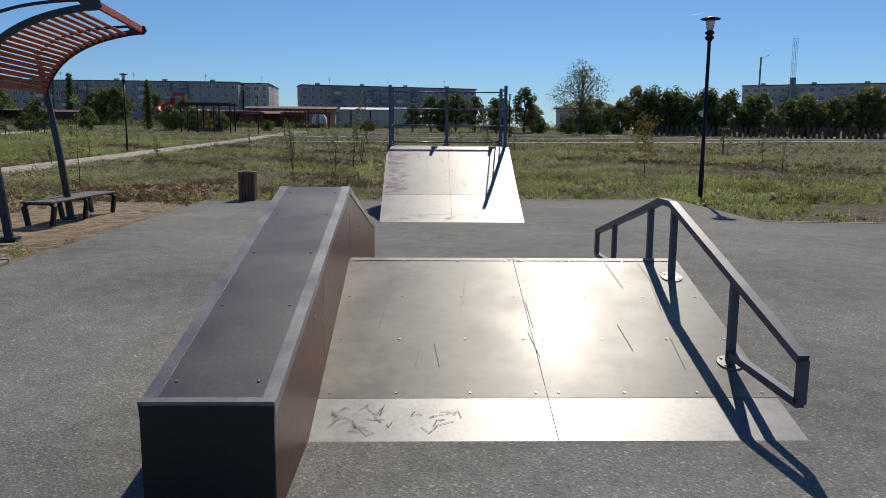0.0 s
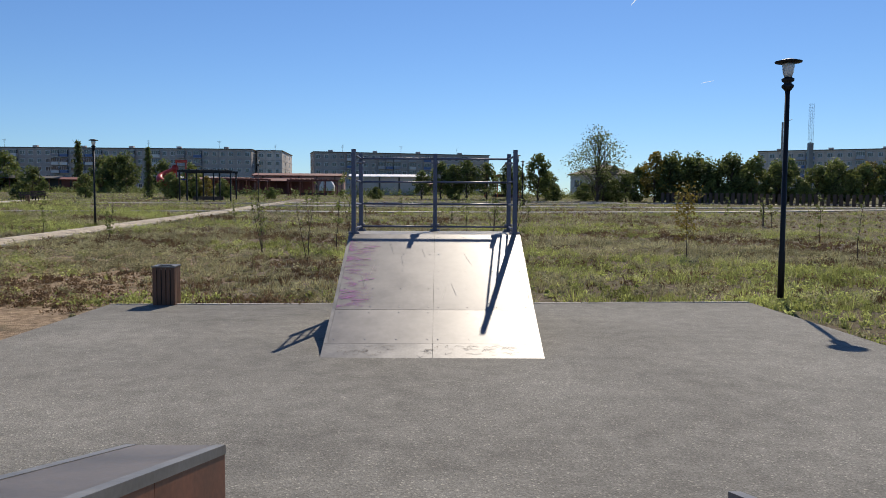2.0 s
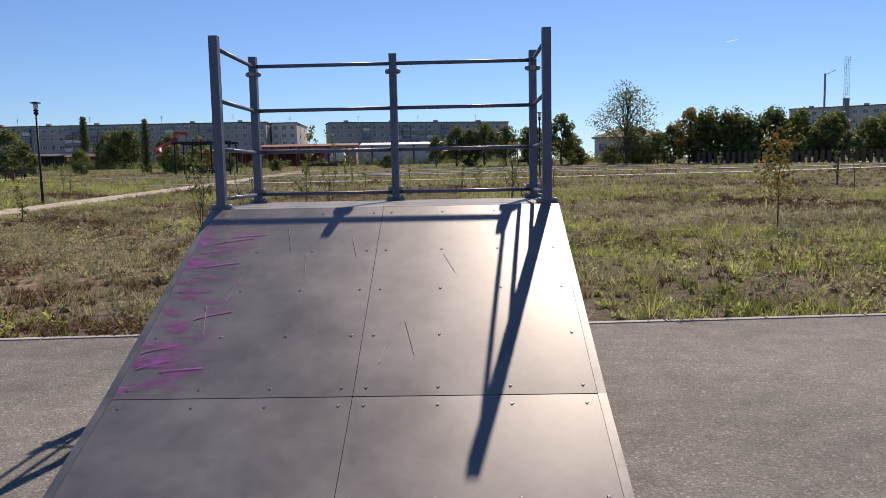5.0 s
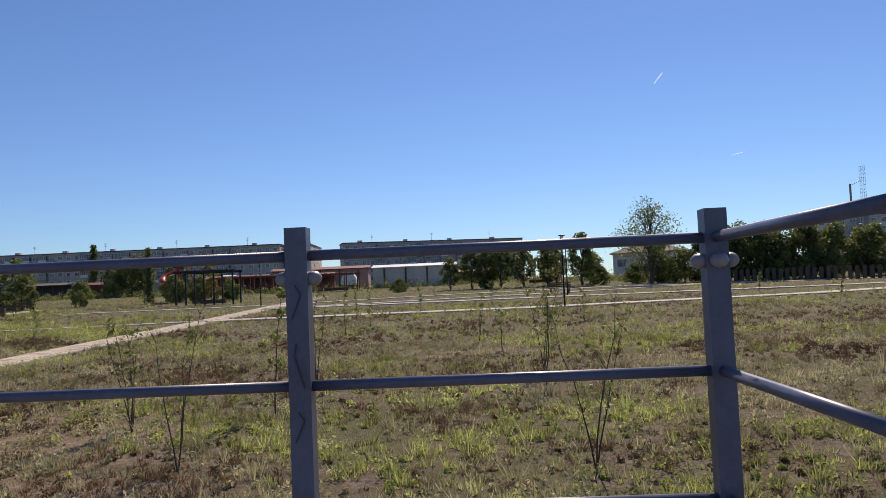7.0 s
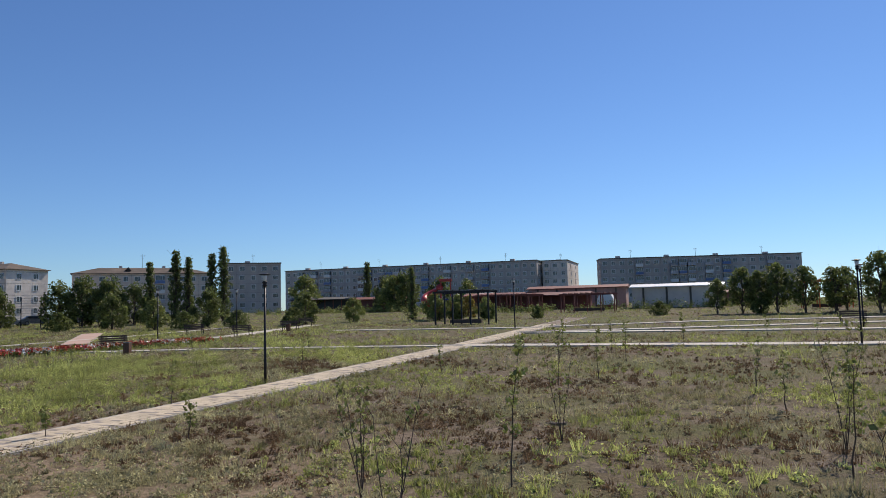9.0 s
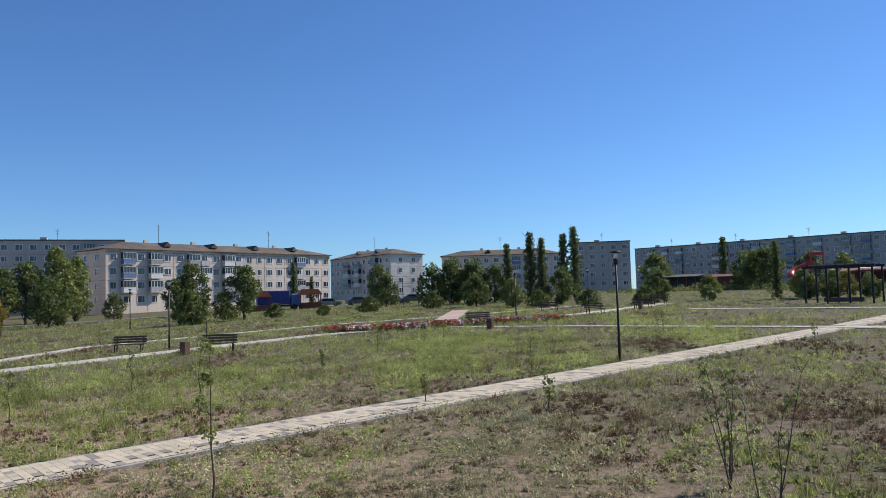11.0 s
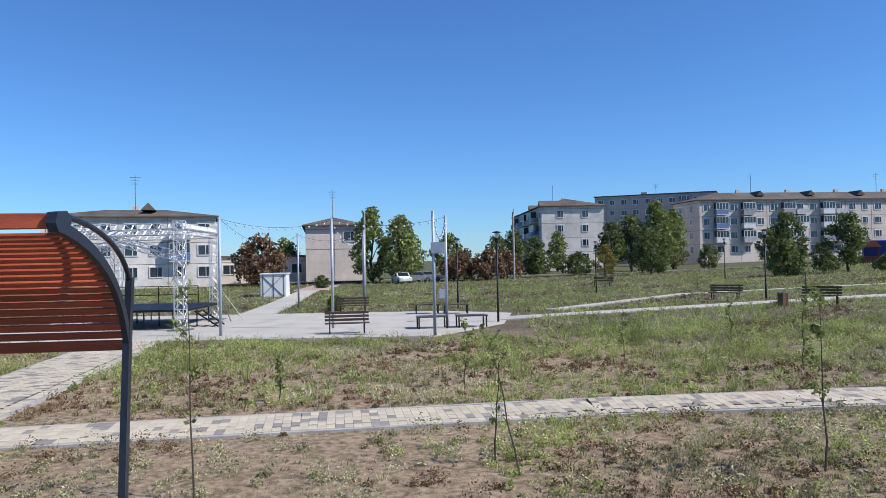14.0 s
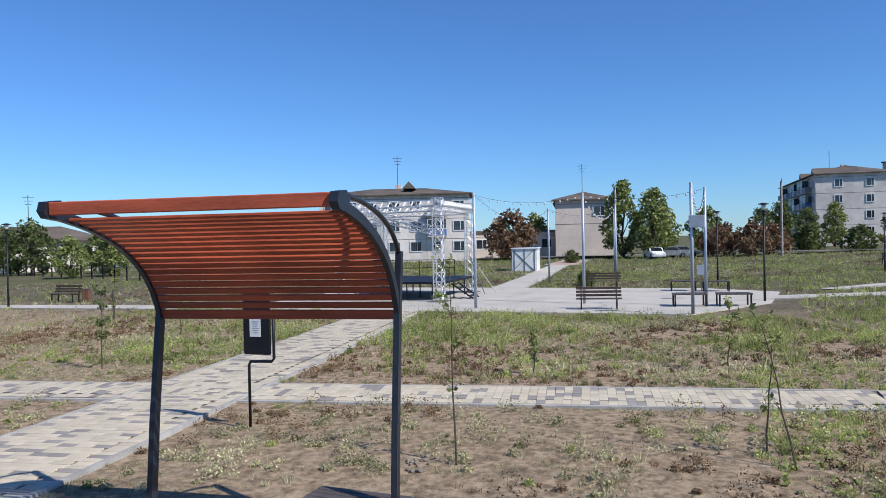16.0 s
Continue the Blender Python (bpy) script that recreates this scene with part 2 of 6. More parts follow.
M_BALCB = material("blue_balcony_panel", (0.10, 0.17, 0.33), 0.7, var=0.15)
M_RUST = material("red_brown_painted_wall", (0.16, 0.045, 0.032), 0.7, var=0.25, scale=0.5)
M_PINKW = material("pinkish_rendered_wall", (0.36, 0.22, 0.19), 0.85, var=0.2, scale=0.4, fine=4)
M_ORANGE = material("orange_canopy", (0.50, 0.12, 0.04), 0.6, var=0.15)
M_WHITE = material("white_painted_sheet", (0.70, 0.70, 0.69), 0.45, var=0.06)
M_ALU = material("aluminium_truss", (0.62, 0.62, 0.63), 0.35, metal=0.6, var=0.08)
M_BLUE = material("blue_tarpaulin", (0.025, 0.04, 0.20), 0.55, var=0.2)
M_RED = material("red_plastic", (0.45, 0.04, 0.03), 0.4, var=0.1)
M_CAR = material("car_paint", (0.35, 0.36, 0.38), 0.25, metal=0.3, var=0.05, random_var=0.7)
M_TYRE = material("tyre_rubber", (0.02, 0.02, 0.02), 0.8, var=0.1)
M_BRICKP = material("pink_paving", (0.42, 0.29, 0.235), 0.9, var=0.12, scale=0.8)
M_PAPER = material("notice_paper", (0.72, 0.72, 0.70), 0.7, var=0.03)
M_INK = material("grey_print", (0.30, 0.30, 0.32), 0.7, var=0.05)
M_PURPLE = material("magenta_spray_paint", (0.30, 0.085, 0.27), 0.6, var=0.3)


def spray_material():
    """Patchy sprayed paint, thin at its borders."""
    m = material("faded_magenta_spray", (0.34, 0.08, 0.31), 0.5, var=0.35, scale=5, fine=30)
    n, l = m.node_tree.nodes, m.node_tree.links
    tc, mp, no, rp = n.new("ShaderNodeTexCoord"), n.new("ShaderNodeMapping"), n.new("ShaderNodeTexNoise"), n.new("ShaderNodeValToRGB")
    mp.inputs["Rotation"].default_value, mp.inputs["Scale"].default_value = (0, 0, 0.5), (5, 14, 5)
    no.inputs["Scale"].default_value, no.inputs["Detail"].default_value = 1.0, 3
    l.new(tc.outputs["Object"], mp.inputs["Vector"])
    l.new(mp.outputs["Vector"], no.inputs["Vector"])
    sep, fade, mul = n.new("ShaderNodeSeparateXYZ"), n.new("ShaderNodeMapRange"), n.new("ShaderNodeMath")
    l.new(tc.outputs["Object"], sep.inputs[0])
    fade.inputs["From Min"].default_value, fade.inputs["From Max"].default_value = -0.95, -1.30
    l.new(sep.outputs[0], fade.inputs["Value"])
    rp.color_ramp.elements[0].position, rp.color_ramp.elements[1].position = 0.45, 0.68
    l.new(no.outputs["Fac"], rp.inputs["Fac"])
    mul.operation = "MULTIPLY"
    l.new(rp.outputs["Color"], mul.inputs[0])
    l.new(fade.outputs["Result"], mul.inputs[1])
    half = n.new("ShaderNodeMath")
    half.operation = "MULTIPLY"
    half.inputs[1].default_value = 0.75
    l.new(mul.outputs[0], half.inputs[0])
    l.new(half.outputs[0], n["Principled BSDF"].inputs["Alpha"])
    return m


M_SPRAY = spray_material()
M_SCRIB = material("dark_marker", (0.055, 0.055, 0.075), 0.7, var=0.2)
M_SCRAPE = material("scraped_steel_patch", (0.36, 0.34, 0.32), 0.45, var=0.3)
M_SCUFF = material("dark_scuff", (0.095, 0.082, 0.068), 0.6, var=0.2)


def glow_material():
    m = bpy.data.materials.new("sunlit_vapour")
    m.use_nodes = True
    e = m.node_tree.nodes["Principled BSDF"]
    e.inputs["Base Color"].default_value = (0.9, 0.9, 0.9, 1)
    # Emission stands in for sunlight on the trails, which give off none.
    e.inputs["Emission Color"].default_value = (0.9, 0.95, 1, 1)
    e.inputs["Emission Strength"].default_value = 0.75
    return m


M_TRAIL = glow_material()


# ---- mesh helpers ----
def thing(name, at=(0, 0, 0), turn=0.0, label="", category="", group="", kind=""):
    ob = new(name)
    ob.empty_display_size = 0.2
    ob.matrix_world = pose(*at, 0, 0, turn)
    return tagged(ob, label, category, group, kind)


def finish(bm, name, mat, smooth=False):
    me = bpy.data.meshes.new(name)
    bm.normal_update()
    bm.to_mesh(me)
    bm.free()
    for k in (mat if isinstance(mat, (list, tuple)) else [mat]):
        me.materials.append(k)
    if smooth:
        me.shade_smooth()
    return me


def part(name, bm, mat, parent, label="", smooth=False):
    ob = new(name, finish(bm, name, mat, smooth))
    ob.parent = parent
    return tagged(ob, label)


def part_of(name, me, parent, m):
    ob = new(name, me)
    ob.parent = parent
    ob.matrix_local = m
    return ob


def box(bm, c, s, turn=0.0, mi=0, bevel=0.0):
    """A box of size s about centre c."""
    r = bmesh.ops.create_cube(bm, size=1.0, matrix=pose(*c, 0, 0, turn) @ Matrix.Diagonal((*s, 1)))
    fs = {f for v in r["verts"] for f in v.link_faces}
    for f in fs:
        f.material_index = mi
    if bevel:
        es = list({e for f in fs for e in f.edges})
        bmesh.ops.bevel(bm, geom=es, offset=bevel, segments=1, affect="EDGES")
    return bm


def boxbm(c, s, turn=0.0, bevel=0.0):
    return box(bmesh.new(), c, s, turn, 0, bevel)


def bar(bm, a, b, w, h=None, seg=0, mi=0, r2=None):
    """A bar from a to b: square w x h, or round with radius w if seg."""
    a, b = Vector(a), Vector(b)
    d = b - a
    q = d.to_track_quat("Z", "Y" if abs(d.normalized().y) < 0.9 else "X").to_matrix().to_4x4()
    m = Matrix.Translation((a + b) / 2) @ q
    if seg:
        r = bmesh.ops.create_cone(bm, segments=seg, radius1=w, radius2=w if r2 is None else r2, depth=d.length, cap_ends=True, matrix=m)
        for f in {f for v in r["verts"] for f in v.link_faces}:
            f.material_index = mi
    else:
        r = bmesh.ops.create_cube(bm, size=1.0, matrix=m @ Matrix.Diagonal((w, h or w, d.length, 1)))
        for f in {f for v in r["verts"] for f in v.link_faces}:
            f.material_index = mi
    return bm


def barbm(a, b, w, h=None, seg=0):
    return bar(bmesh.new(), a, b, w, h, seg)


def prism(poly, x0, x1, axis="x"):
    """Extrudes a 2D outline: (y, z) along x, (x, z) along y or (x, y) along z."""
    bm = bmesh.new()

    def at(p, v):
        return (v, p[0], p[1]) if axis == "x" else (p[0], v, p[1]) if axis == "y" else (p[0], p[1], v)
    a = [bm.verts.new(at(p, x0)) for p in poly]
    b = [bm.verts.new(at(p, x1)) for p in poly]
    bm.faces.new(a)
    bm.faces.new(list(reversed(b)))
    for i in range(len(poly)):
        j = (i + 1) % len(poly)
        bm.faces.new((a[j], a[i], b[i], b[j]))
    bmesh.ops.recalc_face_normals(bm, faces=bm.faces)
    return bm


def tube(bm, pts, r, seg=6, taper=None):
    """A round tube through the points, with a radius for each if taper is given."""
    rings = []
    pts = [Vector(p) for p in pts]
    for i, p in enumerate(pts):
        d = (pts[min(i + 1, len(pts) - 1)] - pts[max(i - 1, 0)]).normalized()
        u = d.orthogonal().normalized()
        if i and abs(u.dot(last)) < 0.99:
            u = (last - d * last.dot(d)).normalized()
        last = u
        v = d.cross(u)
        rr = taper[i] if taper else r
        rings.append([bm.verts.new(p + rr * (math.cos(k * math.tau / seg) * u + math.sin(k * math.tau / seg) * v)) for k in range(seg)])
    for a, b in zip(rings, rings[1:]):
        for k in range(seg):
            bm.faces.new((a[k], a[(k + 1) % seg], b[(k + 1) % seg], b[k]))
    bm.faces.new(list(reversed(rings[0])))
    bm.faces.new(rings[-1])
    return bm


def mesh_from(name, co, faces, mat):
    me = bpy.data.meshes.new(name)
    me.from_pydata(co, [], faces)
    for k in (mat if isinstance(mat, (list, tuple)) else [mat]):
        me.materials.append(k)
    return me


def tri_soup(name, co, mat, quads=False):
    """A mesh of loose triangles or quads from an array of corners."""
    k = 4 if quads else 3
    co = np.asarray(co, dtype=np.float32).reshape(-1, 3)
    n = len(co) // k
    me = bpy.data.meshes.new(name)
    me.vertices.add(len(co))
    me.vertices.foreach_set("co", co.ravel())
    me.loops.add(len(co))
    me.loops.foreach_set("vertex_index", np.arange(len(co), dtype=np.int32))
    me.polygons.add(n)
    me.polygons.foreach_set("loop_start", np.arange(0, len(co), k, dtype=np.int32))
    me.update(calc_edges=True)
    me.materials.append(mat)
    return me


# ---- ground ----
def spaced(lo, hi, step, far):
    v = list(np.arange(lo, hi + step / 2, step))
    for a in far:
        v = [lo - a] + v + [hi + a]
    return np.array(v)


GZ = -0.035


RISE, RISE_FROM = 0.024, 14.0


def slope(y):
    """How much the field has risen towards the far blocks."""
    t = np.maximum(0.0, y - RISE_FROM)
    return RISE * np.minimum(t, 110.0) + np.minimum(1.2, 0.006 * np.maximum(0.0, t - 110.0))


def field_height(x, y):
    """Gentle unevenness of the field, flat beside the paved areas."""
    return GZ + slope(y) + 0.012 * np.sin(x * 0.9 + 1.3 * np.sin(y * 0.5)) + 0.012 * np.sin(y * 1.1 + 0.7 * x) - 0.012


def lift(x, y):
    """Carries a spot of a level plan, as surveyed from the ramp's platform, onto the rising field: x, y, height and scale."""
    k = 1.0 if y <= RISE_FROM else min(1.0, (3.005 + RISE * (RISE_FROM - 12.8)) / (3.005 + RISE * (y - 12.8)))
    yy = 12.8 + k * (y - 12.8)
    return k * x, yy, float(slope(yy)), k


def lifted(line):
    """A level line carried onto the rising field, with knots close enough to follow it."""
    out = []
    for (ax, ay), (bx, by) in zip(line, line[1:]):
        n = max(1, int(math.hypot(bx - ax, by - ay) / 5))
        out += [lift(ax + (bx - ax) * i / n, ay + (by - ay) * i / n)[:2] for i in range(n)]
    return out + [lift(*line[-1])[:2]]


gx, gy = spaced(-34, 24, 0.8, (10, 40, 120, 400, 1200, 3500)), spaced(-14, 60, 0.8, (10, 22, 34, 46, 64, 90, 120, 180, 264, 400, 1200, 3500))
GX, GY = np.meshgrid(gx, gy)
gz = np.where((np.abs(GX) < 60) & (GY < 62), field_height(GX, GY), GZ + slope(GY))
nx, ny = len(gx), len(gy)
gidx = np.arange(nx * ny).reshape(ny, nx)
gfaces = np.stack([gidx[:-1, :-1], gidx[:-1, 1:], gidx[1:, 1:], gidx[1:, :-1]], -1).reshape(-1, 4).tolist()
ground = new("ground", mesh_from("ground", np.stack([GX, GY, gz], -1).reshape(-1, 3).tolist(), gfaces, M_SOIL))
ground.data.shade_smooth()
tagged(ground, "dry trampled field of soil, straw and weeds", "ground", kind="structure")

PAD = [(-5.58, 13.35), (5.27, 14.0), (5.36, 9.6), (16.0, 8.4), (16.0, -16.0), (-5.3, -16.0), (-5.3, 2.9), (-5.4, 5.2), (-5.5, 8.0)]
pavement = new("pavement", finish(prism(PAD, -0.20, 0.0, "z"), "pavement", M_ASPH))
tagged(pavement, "worn grey asphalt skate pad with pale aggregate", "pavement", kind="structure")
kerb = thing("kerb", label="low concrete kerb edging the asphalt pad", category="kerb", kind="structure")
for a, b in ((PAD[0], PAD[1]), (PAD[1], PAD[2]), (PAD[2], PAD[3]), (PAD[8], PAD[0])):
    a, b = Vector((*a, 0)), Vector((*b, 0))
    n = max(1, round((b - a).length))
    out = Vector((-(b - a).y, (b - a).x, 0)).normalized() * 0.045
    for i in range(n):
        p, q = a.lerp(b, (i + 0.01) / n) + out, a.lerp(b, (i + 0.99) / n) + out
        part("kerb_stone", barbm((*p.xy, -0.095), (*q.xy, -0.095), 0.08, 0.21), M_CONC, kerb)


# ---- paver paths ----
def ribbon(line, width):
    """Left and right edge points along a centre line."""
    pts = [Vector((*p, 0)) for p in line]
    left, right = [], []
    for i, p in enumerate(pts):
        d = (pts[min(i + 1, len(pts) - 1)] - pts[max(i - 1, 0)]).normalized()
        s = Vector((-d.y, d.x, 0)) * width / 2
        left.append(p + s)
        right.append(p - s)
    return left, right


PAVED = []


def path_strip(name, line, width, z, mat, label, kerbs=True):
    PAVED.append((line, width))
    left, right = ribbon(line, width)
    co = [(p.x, p.y, z + slope(p.y)) for p in left] + [(p.x, p.y, z + slope(p.y)) for p in right]
    n = len(line)
    ob = new(name, mesh_from(name, co, [(i + n, i + n + 1, i + 1, i) for i in range(n - 1)], mat))
    tagged(ob, label, "path", kind="structure")
    if kerbs:
        bm = bmesh.new()
        for side in (left, right):
            for a, b in zip(side, side[1:]):
                bar(bm, (a.x, a.y, slope(a.y) - 0.04), (b.x, b.y, slope(b.y) - 0.04), 0.07, 0.12)
        ob2 = part("kerb_edge", bm, M_CONC, ob)
        tagged(ob2, "concrete edging", kind="stuff")
    return ob


PATH1 = lifted([(-8.6, -20), (-11.9, -1), (-13.0, 4.3), (-15.1, 15.4), (-17.0, 33), (-21.0, 69), (-38, 198)])
PATH2 = [(-5.35, 4.1), (-12, 3.0), (-21, 1.55), (-29.2, 0.1)]
path_main = path_strip("path_1", PATH1, 1.62, -0.022, M_JOINT, "pale concrete paver footpath across the field")
path_plaza = path_strip("path_2", PATH2, 2.45, -0.018, M_JOINT, "pale paver path with scattered grey blocks")
FAR_PATHS = [
    ("path_3", [(-37, 14), (-46, 31), (-54, 47), (-57.5, 60), (-64, 95), (-92, 163)], 1.7, "pale paved promenade beside the flower beds"),
    ("path_4", [(-21, 70), (6, 70), (30, 76), (60, 92), (110, 118)], 1.6, "pale paved path across the field"),
    ("path_5", [(-24.8, 98), (13, 99), (43, 98), (80, 108)], 1.5, "pale paved path across the far field"),
    ("path_6", [(-43, 1.1), (-55, -0.1), (-66, -1.5), (-79, -3.0)], 2.0, "pale paved path leading to the white booth"),
    ("path_7", [(-26.6, -34), (-28.6, -20), (-29.6, -8)], 1.7, "pale paved path beside the benches"),
    ("path_8", [(-21, 70), (-42, 66), (-57, 60)], 1.0, "pale paved path between lawns"),
    ("path_9", [(-43, 18), (-58, 30), (-74, 60), (-86, 100), (-110, 160)], 0.9, "narrow pale paved path in the rear lawn"),
    ("path_12", [(-27.5, 121), (-7.5, 141), (39, 160)], 1.5, "pale paved path through the far lawns"),
    ("path_13", [(-27.0, 118), (-60, 116)], 1.3, "pale paved path to the playground"),
    ("path_14", [(-24.8, 98), (24, 128), (64, 160)], 1.4, "pale paved path crossing the far lawns"),
]
for name, line, width, lab in FAR_PATHS:
    path_strip(name, lifted(line), width, 0.004, M_PLAZA, lab)
path_strip("path_10", lifted([(-70, 76), (-112, 118)]), 1.9, 0.003, M_BRICKP, "pink paved walk towards the road")
path_strip("path_15", [(-79, -3.0), (-97, -4.2)], 3.4, 0.003, M_BRICKP, "pink paved walk before the grey building")
path_strip("path_11", lifted([(30, 150), (44, 140), (70, 132), (120, 128)]), 2.4, 0.003, M_PLAZA, "pale paved walk by the far trees", kerbs=False)
path_strip("road", [(-60, -150), (-100, -40), (-112, 40), (-116, 80), (-112, 120), (-98, 150), (-70, 172), (60, 180), (140, 170)], 6.0, 0.006, M_ASPH, "grey asphalt street along the apartment blocks", kerbs=False)
plaza = new("plaza", finish(prism([(-29.0, -8), (-29.2, 11.6), (-34.5, 14.8), (-41, 15.6), (-43.4, 12), (-43.4, -8.5)], -0.2, 0.002, "z"), "plaza", M_PLAZA))
tagged(plaza, "pale paved event plaza", "pavement", kind="structure")


# ---- repeated small hardware ----
def bolt_mesh():
    bm = bmesh.new()
    bmesh.ops.create_cone(bm, segments=8, radius1=0.0085, radius2=0.006, depth=0.004, cap_ends=True)
    return finish(bm, "screw", M_BOLT)


SCREW = bolt_mesh()


def screws(parent, pts, n, scale=1.0):
    """Screw heads as parts on a surface with normal n."""
    q = Vector(n).to_track_quat("Z", "Y").to_matrix().to_4x4()
    for p in pts:
        part_of("screw", SCREW, parent, Matrix.Translation(Vector(p) + Vector(n) * 0.002) @ q @ Matrix.Scale(scale, 4))


def scratch(parent, pts, n, w, mat, name="scratch"):
    """A thin worn line laid on a surface."""
    bm = bmesh.new()
    n = Vector(n).normalized()
    pts = [Vector(p) + n * 0.0035 for p in pts]
    for a, b in zip(pts, pts[1:]):
        s = n.cross(b - a).normalized() * w / 2
        bm.faces.new([bm.verts.new(v) for v in (a - s, b - s, b + s, a + s)])
    return part(name, bm, mat, parent)


# ---- funbox ramp ----
RY, RZ, RB = 2.12, 0.567, 4.33
funbox = thing("skate_ramp", label="two-sided skateboard ramp of scuffed grey-brown plywood panels", category="ramp")
up_n = Vector((0, -RZ, RY)).normalized()
dn_n = Vector((0, RZ, RB - RY)).normalized()


def on_up(x, y):
    return (x, y, RZ * y / RY)


def on_down(x, y):
    return (x, y, RZ * (RB - y) / (RB - RY))


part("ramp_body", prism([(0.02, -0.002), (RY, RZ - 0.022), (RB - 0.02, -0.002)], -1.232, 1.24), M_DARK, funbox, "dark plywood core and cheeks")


def ramp_panel(x0, x1, y0, y1, f, nrm, name, mat, label=""):
    bm = bmesh.new()
    o = nrm * -0.018
    top = [Vector(f(x, y)) for x, y in ((x0, y0), (x1, y0), (x1, y1), (x0, y1))]
    a, b = [bm.verts.new(p) for p in top], [bm.verts.new(p + o) for p in top]
    bm.faces.new(a)
    bm.faces.new(b[::-1])
    for i in range(4):
        bm.faces.new((a[i], b[i], b[(i + 1) % 4], a[(i + 1) % 4]))
    bmesh.ops.recalc_face_normals(bm, faces=bm.faces)
    return part(name, bm, mat, funbox, label)


for x0, x1 in ((-1.236, -0.0018), (0.0018, 1.25)):
    ramp_panel(x0, x1, 0.355, RY - 0.002, on_up, up_n, "panel", M_PLY)
    ramp_panel(x0, x1, RY + 0.07, RB - 0.25, on_down, dn_n, "panel", M_PLY)
    ramp_panel(x0, x1, 0.0, 0.350, on_up, up_n, "approach_plate", M_STEEL, "scratched bare steel approach plate")
    ramp_panel(x0, x1, RB - 0.245, RB, on_down, dn_n, "approach_plate", M_STEEL, "scratched bare steel approach plate")
    ramp_panel(x0, x1, RY + 0.003, RY + 0.066, on_down, dn_n, "ridge_strip", M_STEEL, "worn steel strip along the crest")
    cx = (x0 + x1) / 2
    pts = [on_up(cx + dx, y) for y in (0.40, 0.95, 1.5, 2.06) for dx in (-0.56, -0.2, 0.2, 0.56)]
    screws(funbox, pts, up_n)
    screws(funbox, [on_down(cx + dx, y) for y in (RY + 0.11, 3.0, 4.0) for dx in (-0.56, -0.2, 0.2, 0.56)], dn_n)
    screws(funbox, [on_down(cx + dx, RY + 0.035) for dx in (-0.5, -0.25, 0, 0.25, 0.5)], dn_n)
rnd = random.Random(4)
for i in range(11):
    x, y, dl = rnd.uniform(-1.1, 1.1), rnd.uniform(0.5, 1.9), rnd.uniform(0.1, 0.5)
    k = rnd.uniform(-0.15, 0.15)
    scratch(funbox, [on_up(x, y), on_up(x + k * dl, min(2.05, y + dl))], up_n, 0.004, M_SCUFF)
for i in range(24):
    x, y = rnd.uniform(-1.15, -0.45), rnd.uniform(0.10, 0.27)
    scratch(funbox, [on_up(x, y), on_up(x + rnd.uniform(-0.05, 0.05), y + rnd.uniform(-0.06, 0.06)), on_up(x + rnd.uniform(0, 0.09), y + rnd.uniform(-0.04, 0.04))], up_n, 0.003, M_SCUFF, "scribble")
for i in range(22):
    x = rnd.uniform(0.02, 1.1)
    scratch(funbox, [on_down(x, RY + 0.01 + rnd.uniform(0, 0.02)), on_down(x + rnd.uniform(0.01, 0.06), RY + rnd.uniform(0.02, 0.06))], dn_n, 0.012, M_DARK, "chipped_spot")

M_CREST = material("chipped_pale_edge", (0.17, 0.155, 0.13), 0.5, spec=0.3, scale=6, fine=30, col2=(0.46, 0.44, 0.40))
scratch(funbox, [on_up(-1.22, RY - 0.03), on_up(1.23, RY - 0.03)], up_n, 0.05, M_CREST, "crest_strip")
for i in range(22):
    x, y = rnd.uniform(-0.05, 0.45), RY - rnd.uniform(0.03, 0.07)
    scratch(funbox, [on_up(x, y), on_up(x + rnd.uniform(0.005, 0.03), y + rnd.uniform(-0.015, 0.015))], up_n, rnd.uniform(0.004, 0.010), M_SCUFF, "chip")

# ---- ledge beside the ramp ----
LX0, LX1, LF, LP, LE = -1.745, -1.238, -0.77, 2.14, 4.90
LZF, LZP, LZE = 0.475, 1.10, 0.48
ledge = thing("grind_ledge", label="tall sloping grind ledge of brown plywood with steel edges", category="ramp")
outline = [(LF, 0.0), (LF, LZF), (LP, LZP), (LE, LZE), (LE - 0.02, 0.0)]
bm = prism([(LF + 0.012, 0.0), (LF + 0.012, LZF - 0.012), (LP, LZP - 0.014), (LE - 0.012, LZE - 0.014), (LE - 0.03, 0.0)], LX0 + 0.012, LX1 - 0.012)
part("core", bm, M_DARK, ledge)
CUTS = [LF, 0.65, LP, 3.95, LE]


def ledge_z(y):
    return LZF + (LZP - LZF) * (y - LF) / (LP - LF) if y < LP else LZP + (LZE - LZP) * (y - LP) / (LE - LP)


